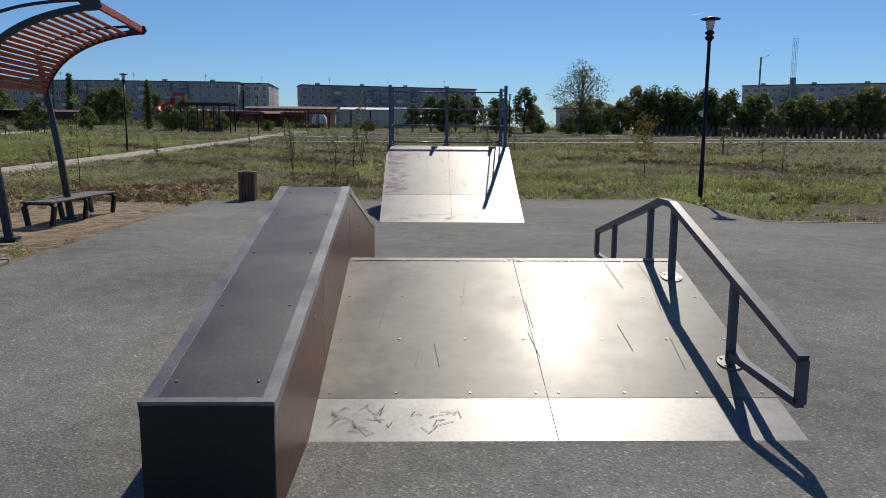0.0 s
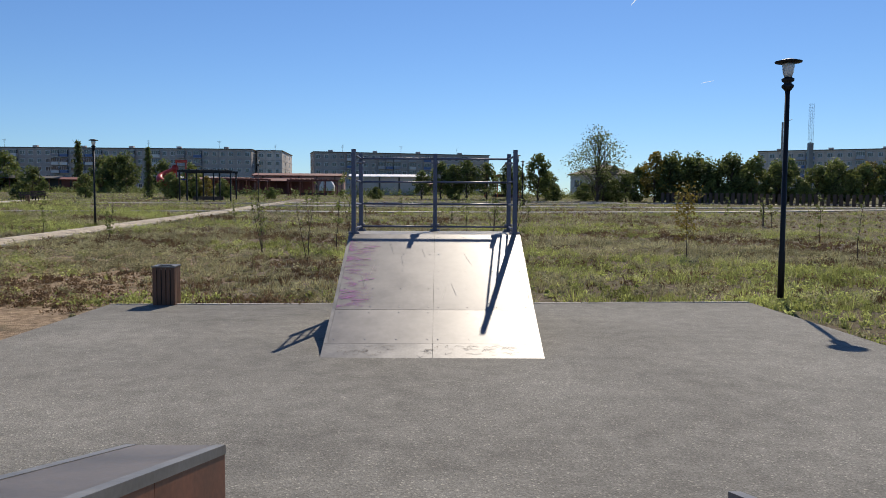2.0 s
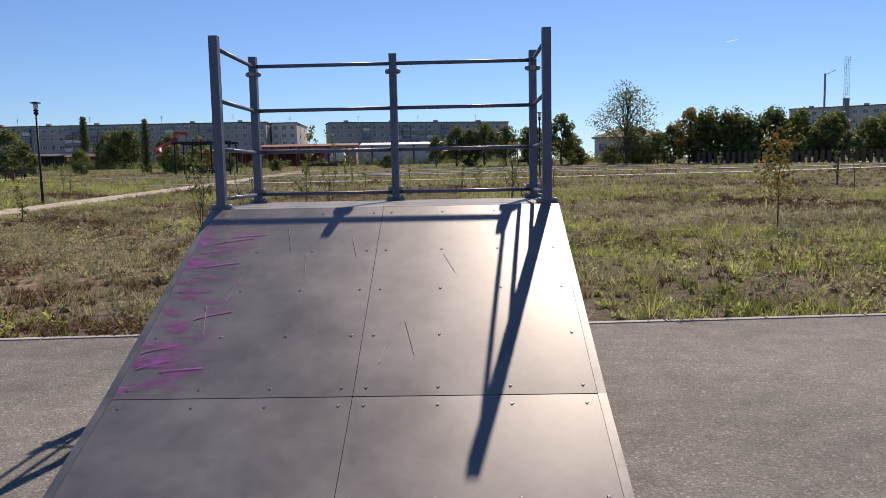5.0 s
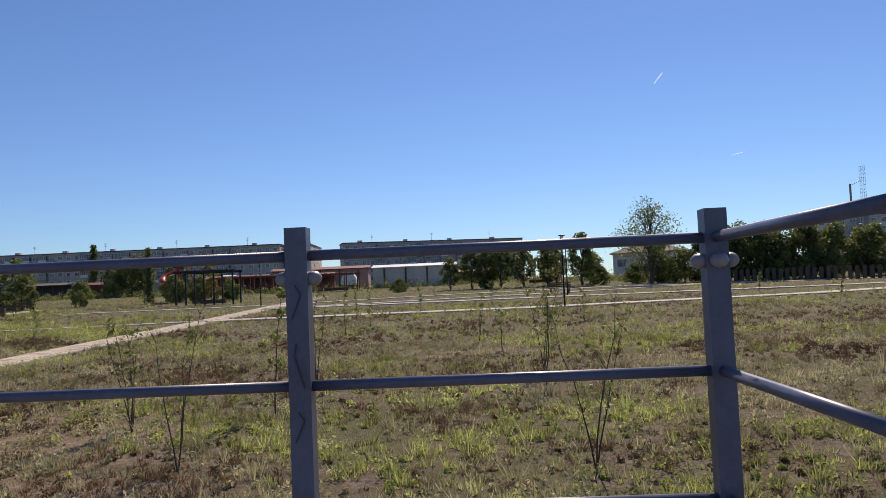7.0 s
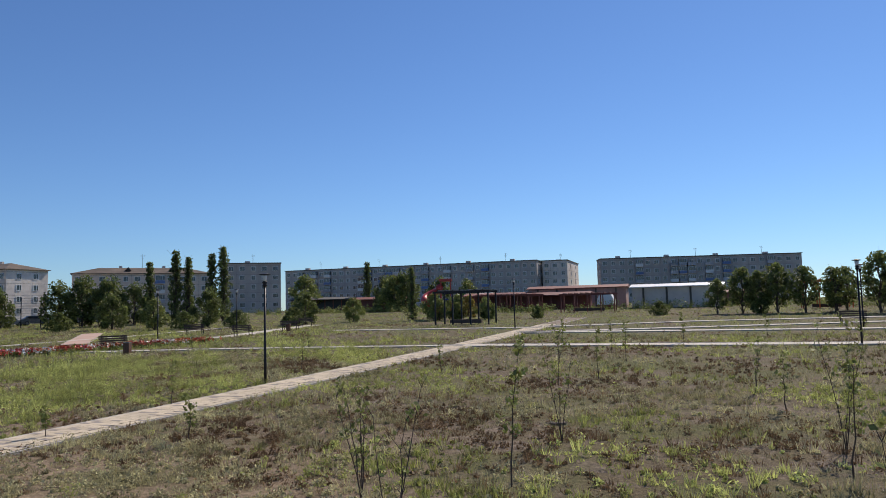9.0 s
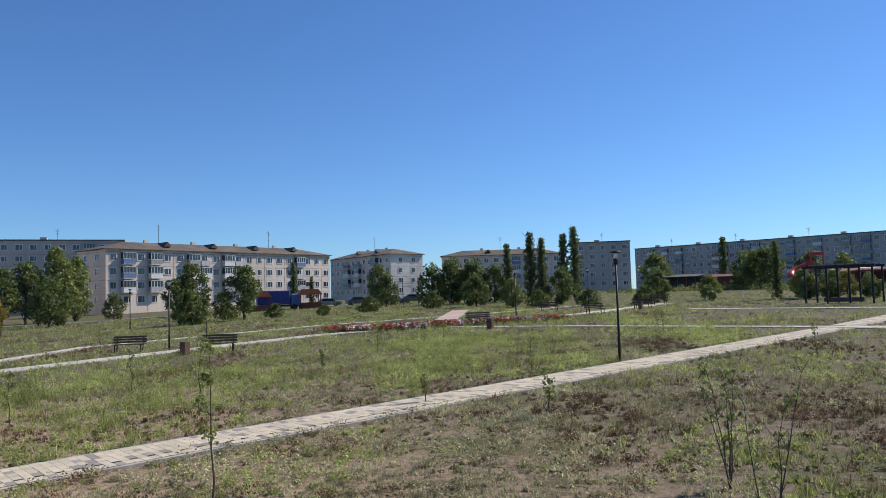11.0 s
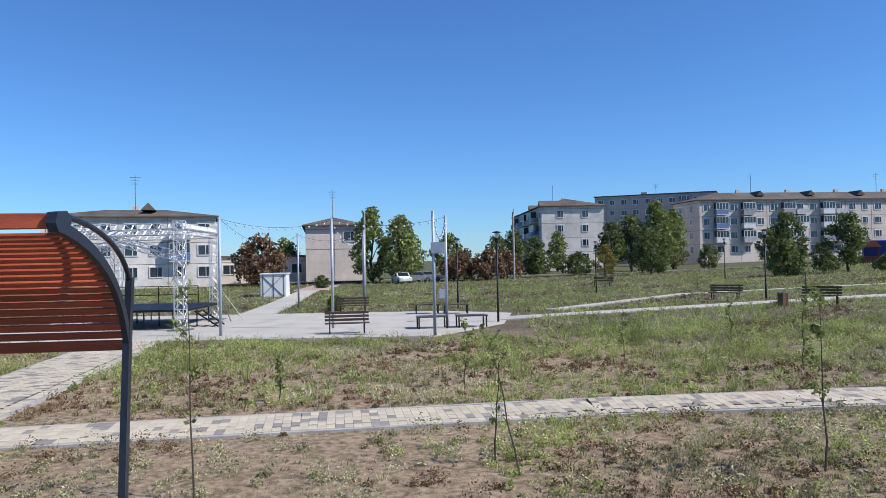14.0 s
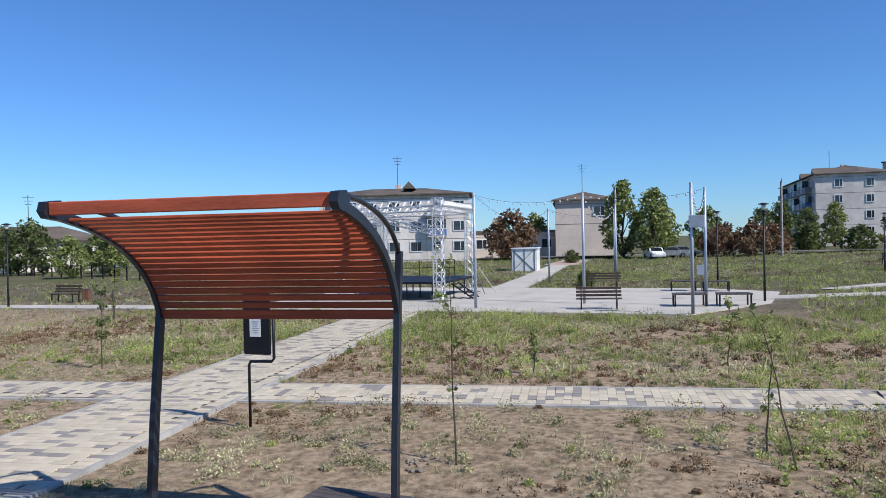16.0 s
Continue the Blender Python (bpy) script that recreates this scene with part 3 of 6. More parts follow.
for a, b in zip(CUTS, CUTS[1:]):
    for x0, x1 in ((LX0, LX0 + 0.012), (LX1 - 0.012, LX1)):
        part("side_panel", prism([(a + 0.002, 0.0), (a + 0.002, ledge_z(a) - 0.004), (b - 0.002, ledge_z(b) - 0.004), (b - 0.002, 0.0)], x0, x1), M_PLYB, ledge, "brown film-faced side sheet with scratches")
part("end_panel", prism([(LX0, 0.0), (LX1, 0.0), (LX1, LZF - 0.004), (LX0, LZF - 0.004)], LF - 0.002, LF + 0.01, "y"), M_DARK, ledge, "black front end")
for (ya, za), (yb, zb) in (((LF, LZF), (LP, LZP)), ((LP, LZP), (LE, LZE))):
    part("top_panel", prism([(ya, za - 0.012), (ya, za), (yb, zb), (yb, zb - 0.012)], LX0 + 0.05, LX1 - 0.05), M_PLYT, ledge, "purple-brown plywood top")
    for x0 in (LX0 - 0.004, LX1 - 0.051):
        part("edge_angle", prism([(ya, za - 0.006), (ya, za + 0.004), (yb, zb + 0.004), (yb, zb - 0.006)], x0, x0 + 0.055), M_STEEL, ledge, "galvanised edge angle")
        xs = x0 + 0.001 if x0 < -1.5 else x0 + 0.051
        part("edge_angle", prism([(ya, za - 0.045), (ya, za + 0.0035), (yb, zb + 0.0035), (yb, zb - 0.045)], xs, xs + 0.0055), M_STEEL, ledge)
part("end_angle", boxbm(((LX0 + LX1) / 2, LF + 0.022, LZF + 0.008), (LX1 - LX0 + 0.01, 0.05, 0.012)), M_STEEL, ledge)
nt_ = Vector((0, -(LZP - LZF), LP - LF)).normalized()
screws(ledge, [(x, y, ledge_z(y) + 0.001) for y in (-0.6, 0.1, 0.8, 1.5, 2.0) for x in (LX0 + 0.09, LX1 - 0.09)], nt_)
screws(ledge, [(LX1, y, z) for y, z in ((0.3, 0.55), (0.62, 0.45), (0.68, 0.72), (1.3, 0.5), (1.3, 0.8), (1.95, 0.95), (2.1, 0.6), (2.1, 0.9), (3.0, 0.25), (3.0, 0.7), (3.9, 0.1), (3.9, 0.55), (4.0, 0.1), (4.0, 0.55))], (1, 0, 0), 1.5)
for i in range(46):
    y, z = rnd.uniform(0.4, 3.6), rnd.uniform(0.3, 0.75)
    if z > ledge_z(y) - 0.1 or z < max(on_up(0, min(y, RY))[2] if y < RY else on_down(0, min(y, RB))[2], 0) + 0.05:
        continue
    scratch(ledge, [(LX1, y, z), (LX1, y + rnd.uniform(0.01, 0.06), z + rnd.uniform(-0.07, 0.07))], (1, 0, 0), 0.003, M_SCRAPE)

# ---- kinked grind rail ----
rail = thing("grind_rail", label="dark grey kinked square-tube grind rail bolted to the ramp", category="rail")
RX = 1.12
tops = [(RX, -0.13, 0.455), (RX, 1.86, 1.01), (RX, 2.10, 1.01), (RX, 4.17, 0.51)]
for a, b in zip(tops, tops[1:]):
    part("top_tube", barbm(a, b, 0.045, 0.055), M_GREYP, rail)
posts_y = [(0.69, 0.67), (1.80, 0.975), (2.36, 0.94), (3.47, 0.67)]
for y, zt in posts_y:
    f = on_up if y < RY else on_down
    zb = f(0, y)[2]
    part("post", barbm((RX, y, zb), (RX, y, zt), 0.043, 0.043), M_GREYP, rail)
    nn = up_n if y < RY else dn_n
    bm = bmesh.new()
    bmesh.ops.create_cone(bm, segments=20, radius1=0.078, radius2=0.076, depth=0.008, cap_ends=True, matrix=Matrix.Translation(Vector((RX, y, zb)) + nn * 0.004) @ nn.to_track_quat("Z", "Y").to_matrix().to_4x4())
    plate = part("base_plate", bm, M_STEEL, rail, "round galvanised base plate")
    screws(rail, [Vector((RX + 0.055 * math.cos(a), y + 0.055 * math.sin(a), f(0, y + 0.055 * math.sin(a))[2])) + nn * 0.009 for a in (0.8, 2.4, 3.9, 5.5)], nn, 1.2)
for y_end, z_end, y_post, z_post in ((-0.13, 0.24, 0.69, 0.24), (4.17, 0.275, 3.47, 0.28)):
    part("end_tube", barbm((RX, y_end, z_end), (RX, y_end, z_end + 0.215), 0.043, 0.043), M_GREYP, rail)
    part("lower_tube", barbm((RX, y_end, z_end), (RX, y_post, z_post), 0.043, 0.043), M_GREYP, rail)

# ---- launch ramp with platform ----
CX = -0.205
QY, QK, QT, QB, QZ, QKZ = 9.32, 10.26, 12.03, 13.17, 1.252, 0.40
quarter = thing("launch_ramp", label="steep skate ramp of grey-brown plywood with railed platform", category="ramp")
W0, W1 = CX - 1.25, CX + 1.25


def on_q(x, y):
    if y < QK:
        return (x, y, QKZ * (y - QY) / (QK - QY))
    return (x, y, QKZ + (QZ - QKZ) * (y - QK) / (QT - QK)) if y < QT else (x, y, QZ)


n1, n2 = Vector((0, -QKZ, QK - QY)).normalized(), Vector((0, -(QZ - QKZ), QT - QK)).normalized()
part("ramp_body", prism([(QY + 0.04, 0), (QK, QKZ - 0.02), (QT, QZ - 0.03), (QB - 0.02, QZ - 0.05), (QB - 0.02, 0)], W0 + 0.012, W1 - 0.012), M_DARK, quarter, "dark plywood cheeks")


def slab(x0, x1, y0, y1, nrm, name, mat, label="", th=0.016):
    bm = bmesh.new()
    o = Vector(nrm) * -th
    top = [Vector(on_q(x, y)) for x, y in ((x0, y0), (x1, y0), (x1, y1), (x0, y1))]
    a, b = [bm.verts.new(p) for p in top], [bm.verts.new(p + o) for p in top]
    bm.faces.new(a)
    bm.faces.new(b[::-1])
    for i in range(4):
        bm.faces.new((a[i], b[i], b[(i + 1) % 4], a[(i + 1) % 4]))
    bmesh.ops.recalc_face_normals(bm, faces=bm.faces)
    return part(name, bm, mat, quarter, label)


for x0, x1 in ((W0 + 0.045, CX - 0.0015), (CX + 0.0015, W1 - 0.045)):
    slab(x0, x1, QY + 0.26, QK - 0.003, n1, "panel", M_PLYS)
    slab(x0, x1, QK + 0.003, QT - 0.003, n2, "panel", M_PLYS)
    screws(quarter, [on_q(x0 + (x1 - x0) * u, y) for y in (10.32, 10.7, 11.1, 11.5, 11.95) for u in (0.05, 0.35, 0.65, 0.95)], n2)
    screws(quarter, [on_q(x0 + (x1 - x0) * u, y) for y in (9.66, 10.2) for u in (0.05, 0.35, 0.65, 0.95)], n1)
for x0, x1 in ((W0, CX - 0.002), (CX + 0.002, W1)):
    slab(x0, x1, QY, QY + 0.257, n1, "approach_plate", M_STEEL, "scribbled bare steel approach plate", 0.006)
for x0, x1 in ((W0, W0 + 0.043), (W1 - 0.043, W1)):
    slab(x0, x1, QY + 0.26, QK, n1, "edge_strip", M_STEEL, "galvanised edge strip")
    slab(x0, x1, QK, QT, n2, "edge_strip", M_STEEL, "galvanised edge strip")
for i in range(4):
    y0, y1 = QT + 0.003 + i * 0.283, QT + 0.278 + i * 0.283
    part("deck_board", boxbm((CX, (y0 + y1) / 2, QZ - 0.012), (2.5, y1 - y0, 0.024)), M_PLY, quarter)
for i in range(60):
    x0 = CX + rnd.choice((-0.75, 0.15, 0.7)) + rnd.uniform(-0.35, 0.25)
    y = QY + rnd.uniform(0.05, 0.22)
    if not W0 + 0.05 < x0 < W1 - 0.15:
        continue
    scratch(quarter, [on_q(x0, y), on_q(x0 + rnd.uniform(0, 0.05), min(QY + 0.25, y + rnd.uniform(-0.04, 0.06))), on_q(x0 + rnd.uniform(0.03, 0.12), y)], n1, 0.0035, M_SCUFF, "scribble")
bm = bmesh.new()
bm.faces.new([bm.verts.new(Vector(on_q(x, y)) + n2 * 0.003) for x, y in ((W0 + 0.05, 10.28), (W0 + 0.52, 10.28), (W0 + 0.52, 11.85), (W0 + 0.05, 11.85))])
part("spray_paint", bm, M_SPRAY, quarter, "faded magenta spray paint patch")
for i in range(7):
    y, x = rnd.uniform(10.35, 11.7), W0 + 0.06 + rnd.uniform(0, 0.22)
    a, r = rnd.uniform(0.2, 0.9), rnd.uniform(0.06, 0.16)
    scratch(quarter, [on_q(x + r * (1 - math.cos(k * 0.35)) + 0.1 * k * r * math.cos(a), y + 0.16 * k * r * math.sin(a)) for k in range(6)], n2, 0.010, M_PURPLE, "spray_stroke")
for i in range(8):
    x, y = CX + rnd.uniform(-0.9, 0.9), rnd.uniform(10.4, 11.6)
    scratch(quarter, [on_q(x, y), on_q(x + rnd.uniform(-0.1, 0.1), y + rnd.uniform(0.1, 0.3))], n2, 0.004, M_SCRAPE)

PT = 2.485
post_xy = [(-1.39, 12.09), (-1.39, 13.10), (CX, 13.10), (0.97, 13.10), (0.97, 12.09)]


cap_bm = bmesh.new()
bmesh.ops.create_icosphere(cap_bm, subdivisions=2, radius=0.026, matrix=Matrix.Diagonal((1, 1, 0.85, 1)))
CAP = finish(cap_bm, "cap_nut", M_PLUG, True)


for k, (x, y) in enumerate(post_xy):
    bm = bmesh.new()
    h, t = 0.031, 0.004
    ring = lambda s, z: [bm.verts.new((x + a * s, y + b * s, z)) for a, b in ((-1, -1), (1, -1), (1, 1), (-1, 1))]
    o0, o1, i1, i0 = ring(h, QZ), ring(h, PT), ring(h - t, PT), ring(h - t, PT - 0.25)
    for a, b in ((o0, o1), (o1, i1), (i1, i0)):
        for i in range(4):
            bm.faces.new((a[i], a[(i + 1) % 4], b[(i + 1) % 4], b[i]))
    bm.faces.new(i0)
    bmesh.ops.recalc_face_normals(bm, faces=bm.faces)
    post = part("post", bm, M_BLUEG, quarter, "blue-grey open-ended square post")
    spots = [(x - 0.055, y - 0.01, QZ + 0.02), (x + 0.055, y - 0.01, QZ + 0.02)]
    if k in (1, 2, 3):
        spots += [(x + s * 0.042, y, z) for s in (-1, 1) for z in (PT - 0.145, QZ + 0.105)]
    if k in (1, 3):
        spots.append((x, y - 0.042, PT - 0.145))
    for p in spots:
        part_of("cap_nut", CAP, post, Matrix.Translation(p))
    part("foot_plate", boxbm((x, y, QZ + 0.004), (0.16, 0.09, 0.008)), M_BLUEG, post)
for z in (2.405, 2.035, 1.685, 1.325):
    for (xa, ya), (xb, yb) in zip(post_xy, post_xy[1:]):
        d = Vector((xb - xa, yb - ya, 0)).normalized() * 0.029
        part("rail_tube", barbm((xa + d.x, ya + d.y, z), (xb - d.x, yb - d.y, z), 0.0155, seg=12), M_BLUEG, quarter, smooth=True)
for y, z, s in ((1.62, 0.07, 1), (1.30, 0.09, -1), (1.05, 0.06, 1), (0.5, 0.09, -1), (0.3, 0.07, 1), (0.1, 0.08, -1)):
    scratch(quarter, [(CX - 0.015 * s, 13.069, QZ + y * 0.6), (CX + 0.012 * s, 13.069, QZ + y * 0.6 + z), (CX - 0.005, 13.069, QZ + y * 0.6 + z * 1.4)], (0, -1, 0), 0.006, M_SCRIB, "marker_tag")


# ---- street lamps ----
def lathe(profile, seg=16):
    bm = bmesh.new()
    rings = []
    for r, z in profile:
        rings.append([bm.verts.new((r * math.cos(k * math.tau / seg), r * math.sin(k * math.tau / seg), z)) for k in range(seg)])
    for a, b in zip(rings, rings[1:]):
        for k in range(seg):
            bm.faces.new((a[k], a[(k + 1) % seg], b[(k + 1) % seg], b[k]))
    bm.faces.new(rings[0][::-1])
    bm.faces.new(rings[-1])
    bmesh.ops.recalc_face_normals(bm, faces=bm.faces)
    return bm


def street_lamp(x, y):
    lamp = thing("street_lamp", (x, y, GZ), label="slim black park lamp with flat hat and glass lantern", category="street lamp", group="park lamps")
    part("pole", lathe([(0.055, 0), (0.055, 0.9), (0.045, 0.95), (0.04, 3.72)], 12), M_BLACK, lamp, smooth=True)
    part("collar", lathe([(0.05, 3.70), (0.10, 3.76), (0.10, 3.79), (0.055, 3.83), (0.10, 3.86), (0.105, 3.90), (0.06, 3.93)]), M_BLACK, lamp, smooth=True)
    part("lantern_glass", lathe([(0.06, 3.93), (0.085, 4.0), (0.10, 4.10), (0.095, 4.16)]), M_GLASSW, lamp, "frosted lantern glass", smooth=True)
    part("hat", lathe([(0.05, 4.15), (0.215, 4.175), (0.225, 4.195), (0.12, 4.225), (0.03, 4.245)], 20), M_BLACK, lamp, smooth=True)
    return lamp


lamp0 = street_lamp(5.86, 14.15)
for x, y in ((-19.2, 40.2), (7.45, 70.0), (-35.5, 14.6), (-48.0, 32.1), (-60.4, 78.5), (-45.0, 12.7), (-30.5, 117.0), (-79.0, 117.0), (-28.2, -20.8), (12.0, 104.0), (-62, 24), (-92, 45)):
    px, py, pz, k = lift(x, y)
    copy_thing(lamp0, pose(px, py, pz + GZ) @ Matrix.Scale(0.93 if y > 20 else 1.0, 4))


# ---- litter bins ----
def litter_bin(x, y, s=0.36, h=0.64, turn=0.0):
    b = thing("litter_bin", (x, y, GZ), turn, "square brown slatted wooden litter bin", "litter bin", "litter bins")
    part("liner", boxbm((0, 0, h / 2), (s - 0.05, s - 0.05, h - 0.05)), M_BLACK, b, "dark metal liner")
    sl = finish(boxbm((0, 0, 0), (s / 5 - 0.012, 0.018, h), bevel=0.004), "slat", M_BINW)
    for side in range(4):
        for i in range(5):
            m = pose(0, 0, 0, 0, 0, 90 * side) @ pose((i - 2) * s / 5, -s / 2 + 0.01, h / 2 + 0.02)
            part_of("slat", sl, b, m)
    bm = bmesh.new()
    for side in range(4):
        c = pose(0, 0, 0, 0, 0, 90 * side) @ Vector((0, -s / 2 + 0.03, h + 0.03))
        box(bm, c, (s + 0.02, 0.07, 0.02), 90 * side)
    part("rim", bm, M_STEEL, b, "metal rim")
    return b


bin0 = litter_bin(-4.67, 13.52, turn=4)
for x, y in ((-42.7, 30.9), (-32.4, -20.0), (-69.5, 118.0), (-46.5, 60.0)):
    px, py, pz, k = lift(x, y)
    copy_thing(bin0, pose(px, py, pz + GZ, 0, 0, 20))


# ---- park shelter ----
def bezier(p0, p1, p2, n):
    return [(1 - t) ** 2 * Vector(p0) + 2 * t * (1 - t) * Vector(p1) + t * t * Vector(p2) for t in (i / (n - 1) for i in range(n))]


shelter = thing("park_shelter", (-6.67, 8.475, GZ), 7.4, "curved shade shelter with red-brown slats on charcoal steel posts", "shelter")
SW = 1.315
# local frame: x towards the pad, y along the row of posts
low, ctrl, tip = Vector((-0.30, 0, 2.23)), Vector((-0.06, 0, 3.02)), Vector((1.27, 0, 3.22))
under = bezier(low, ctrl, tip, 26)
upper = bezier(Vector((-0.42, 0, 2.80)), Vector((-0.14, 0, 3.26)), Vector((1.18, 0, 3.33)), 18)
for s in (-1, 1):
    y = s * SW
    for a, b, w in (((-0.06, y, 0.0), (-0.17, y, 1.1), 0.11), ((-0.17, y, 1.1), (-0.34, y, 2.35), 0.10), ((-0.34, y, 2.35), (-0.43, y, 2.84), 0.09)):
        part("post", prism([(a[0] - w / 2, a[2]), (a[0] + w / 2, a[2]), (b[0] + w * 0.46, b[2]), (b[0] - w * 0.46, b[2])], y - 0.03, y + 0.03, "y"), M_NAVY, shelter)
    part("base_plate", boxbm((-0.06, y, 0.03), (0.24, 0.2, 0.05)), M_NAVY, shelter)
    bm = bmesh.new()
    pts = []
    for i, p in enumerate(under):
        d = (under[min(i + 1, 25)] - under[max(i - 1, 0)]).normalized()
        nrm = Vector((-d.z, 0, d.x))
        pts.append((p - nrm * 0.02, p + nrm * 0.07))
    va = [[bm.verts.new((q.x, y + e, q.z)) for e in (-0.025, 0.025) for q in pr] for pr in pts]
    for a, b in zip(va, va[1:]):
        for i, j in ((0, 1), (1, 3), (3, 2), (2, 0)):
            bm.faces.new((a[i], a[j], b[j], b[i]))
    bm.faces.new((va[0][0], va[0][1], va[0][3], va[0][2]))
    bm.faces.new((va[-1][0], va[-1][2], va[-1][3], va[-1][1]))
    bmesh.ops.recalc_face_normals(bm, faces=bm.faces)
    part("arched_rib", bm, M_NAVY, shelter, "curved charcoal steel rib")
    part("upper_arc", tube(bmesh.new(), [(p.x, y, p.z) for p in upper], 0.024, 8), M_NAVY, shelter, smooth=True)
    part("end_cap", prism([(1.15, 3.18), (1.32, 3.20), (1.37, 3.26), (1.34, 3.34), (1.16, 3.36), (1.07, 3.30)], y - 0.035, y + 0.035, "y"), M_NAVY, shelter, "rounded charcoal rib end")
slat_me = finish(boxbm((0, 0, 0), (0.066, 2 * SW - 0.05, 0.026), bevel=0.004), "slat", M_SLAT)
for i in range(18):
    k = i / 17 * 22.6
    a = int(k)
    p = under[a].lerp(under[min(a + 1, 25)], k - a)
    d = (under[min(a + 1, 25)] - under[a]).normalized()
    part_of("slat", slat_me, shelter, Matrix.Translation(p + Vector((-d.z, 0, d.x)) * 0.012) @ Matrix.Rotation(-math.atan2(d.z, d.x), 4, "Y"))
part("front_beam", boxbm((1.29, 0, 3.28), (0.05, 2 * SW - 0.07, 0.115), bevel=0.008), M_SLAT, shelter, "deep red-brown front board")
part("lower_beam", boxbm((-0.33, 0, 2.215), (0.05, 2 * SW - 0.07, 0.09), bevel=0.006), M_SLAT, shelter, "red-brown lower board")

# bench under the shelter
sb = thing("park_bench", (-6.95, 9.98, GZ), -2, "backless grey slatted bench with black steel hoop legs", "bench")
for i in range(5):
    part("plank", boxbm(((i - 2) * 0.105, 0, 0.385), (0.092, 2.4, 0.035), bevel=0.006), M_WOOD, sb)
for y in (-1.1, 0, 1.1):
    bm = bmesh.new()
    for s in (-1, 1):
        bar(bm, (s * 0.20, y, 0.0), (s * 0.25, y, 0.315), 0.08, 0.06)
        bar(bm, (s * 0.25, y, 0.315), (s * 0.18, y, 0.36), 0.05, 0.04)
    box(bm, (0, y, 0.353), (0.5, 0.05, 0.03))
    part("leg_hoop", bm, M_BLACK, sb)

# notice board on a post
sign = thing("notice_board", (-10.59, 5.77, GZ), 92, "black information board on a bent post with paper notice", "sign")
bm = tube(bmesh.new(), [(-0.16, 0, 0), (-0.16, 0, 1.00), (-0.13, 0, 1.06), (0.26, 0, 1.07), (0.30, 0, 1.12), (0.30, 0, 1.85)], 0.024, 8)
part("post", bm, M_BLACK, sign, smooth=True)
part("board", boxbm((0, 0, 1.70), (0.5, 0.035, 1.06), bevel=0.02), M_BLACK, sign)
part("paper", boxbm((-0.02, -0.021, 1.60), (0.2, 0.004, 0.28)), M_PAPER, sign, "white paper notice")
bm = bmesh.new()
for i in range(6):
    box(bm, (-0.02 + (0.01 if i % 2 else 0), -0.0245, 1.70 - i * 0.035), (0.13 - 0.03 * (i % 3), 0.002, 0.010))
part("print", bm, M_INK, sign, "grey lines of print")


# ---- far benches ----
def back_bench(x, y, turn):
    b = thing("bench", (x, y, GZ + 0.02), turn, "dark slatted park bench with backrest on metal legs", "bench", "park benches")
    for i in range(3):
        part("seat_plank", boxbm((0, -0.16 + i * 0.15, 0.44), (1.8, 0.12, 0.04)), M_BENCH, b)
    for i in range(3):
        part("back_plank", boxbm((0, 0.24 + i * 0.03, 0.56 + i * 0.14), (1.8, 0.03, 0.1)), M_BENCH, b)
    for s in (-0.7, 0.7):
        bm = bmesh.new()
        bar(bm, (s, -0.2, 0), (s, -0.2, 0.43), 0.05)
        bar(bm, (s, 0.2, 0), (s, 0.33, 0.9), 0.05)
        bar(bm, (s, -0.2, 0.41), (s, 0.22, 0.41), 0.05)
        part("leg", bm, M_BLACK, b)
    return b


bench0 = back_bench(-30.8, 8.2, 100)
for x, y, t in ((-43.0, 6.7, 95), (-48.7, 29.8, 55), (-43.3, 33.3, 58), (-75, 27, 60), (-70.0, 119.5, 60), (-78.0, 105.5, 60), (-31.4, -20.5, 92), (-54, 66, 60), (-86, 150, 65), (12, 112, 5), (-62, 96, 70)):
    px, py, pz, k = lift(x, y)
    copy_thing(bench0, pose(px, py, pz + GZ + 0.02, 0, 0, t))


def lounge_table(x, y, turn):
    b = thing("outdoor_table", (x, y, 0), turn, "low dark slatted plaza table with metal frame", "table", "plaza tables")
    for i in range(6):
        part("plank", boxbm((0, -0.35 + i * 0.14, 0.50), (1.3, 0.12, 0.05)), M_WOOD, b)
    for sx in (-0.6, 0.6):
        for sy in (-0.33, 0.33):
            part("leg", barbm((sx, sy, 0), (sx, sy, 0.48), 0.06), M_BLACK, b)
    return b


table0 = lounge_table(-32.6, 11.6, 100)
for x, y, t in ((-32.9, 13.3, 100), (-41.6, 11.0, 95), (-41.2, 12.6, 95)):
    copy_thing(table0, pose(x, y, 0, 0, 0, t))


# ---- festoon poles and lights ----
def festoon_pole(x, y, z=4.85):
    p = thing("festoon_pole", (x, y, 0), label="tall slim galvanised pole for festoon lights", category="pole", group="festoon poles")
    part("pole", lathe([(0.065, 0), (0.06, z)], 10), M_GALV, p, smooth=True)
    part("hook", barbm((0, 0, z - 0.1), (0.25, 0, z - 0.05), 0.02), M_STEEL, p)
    return p


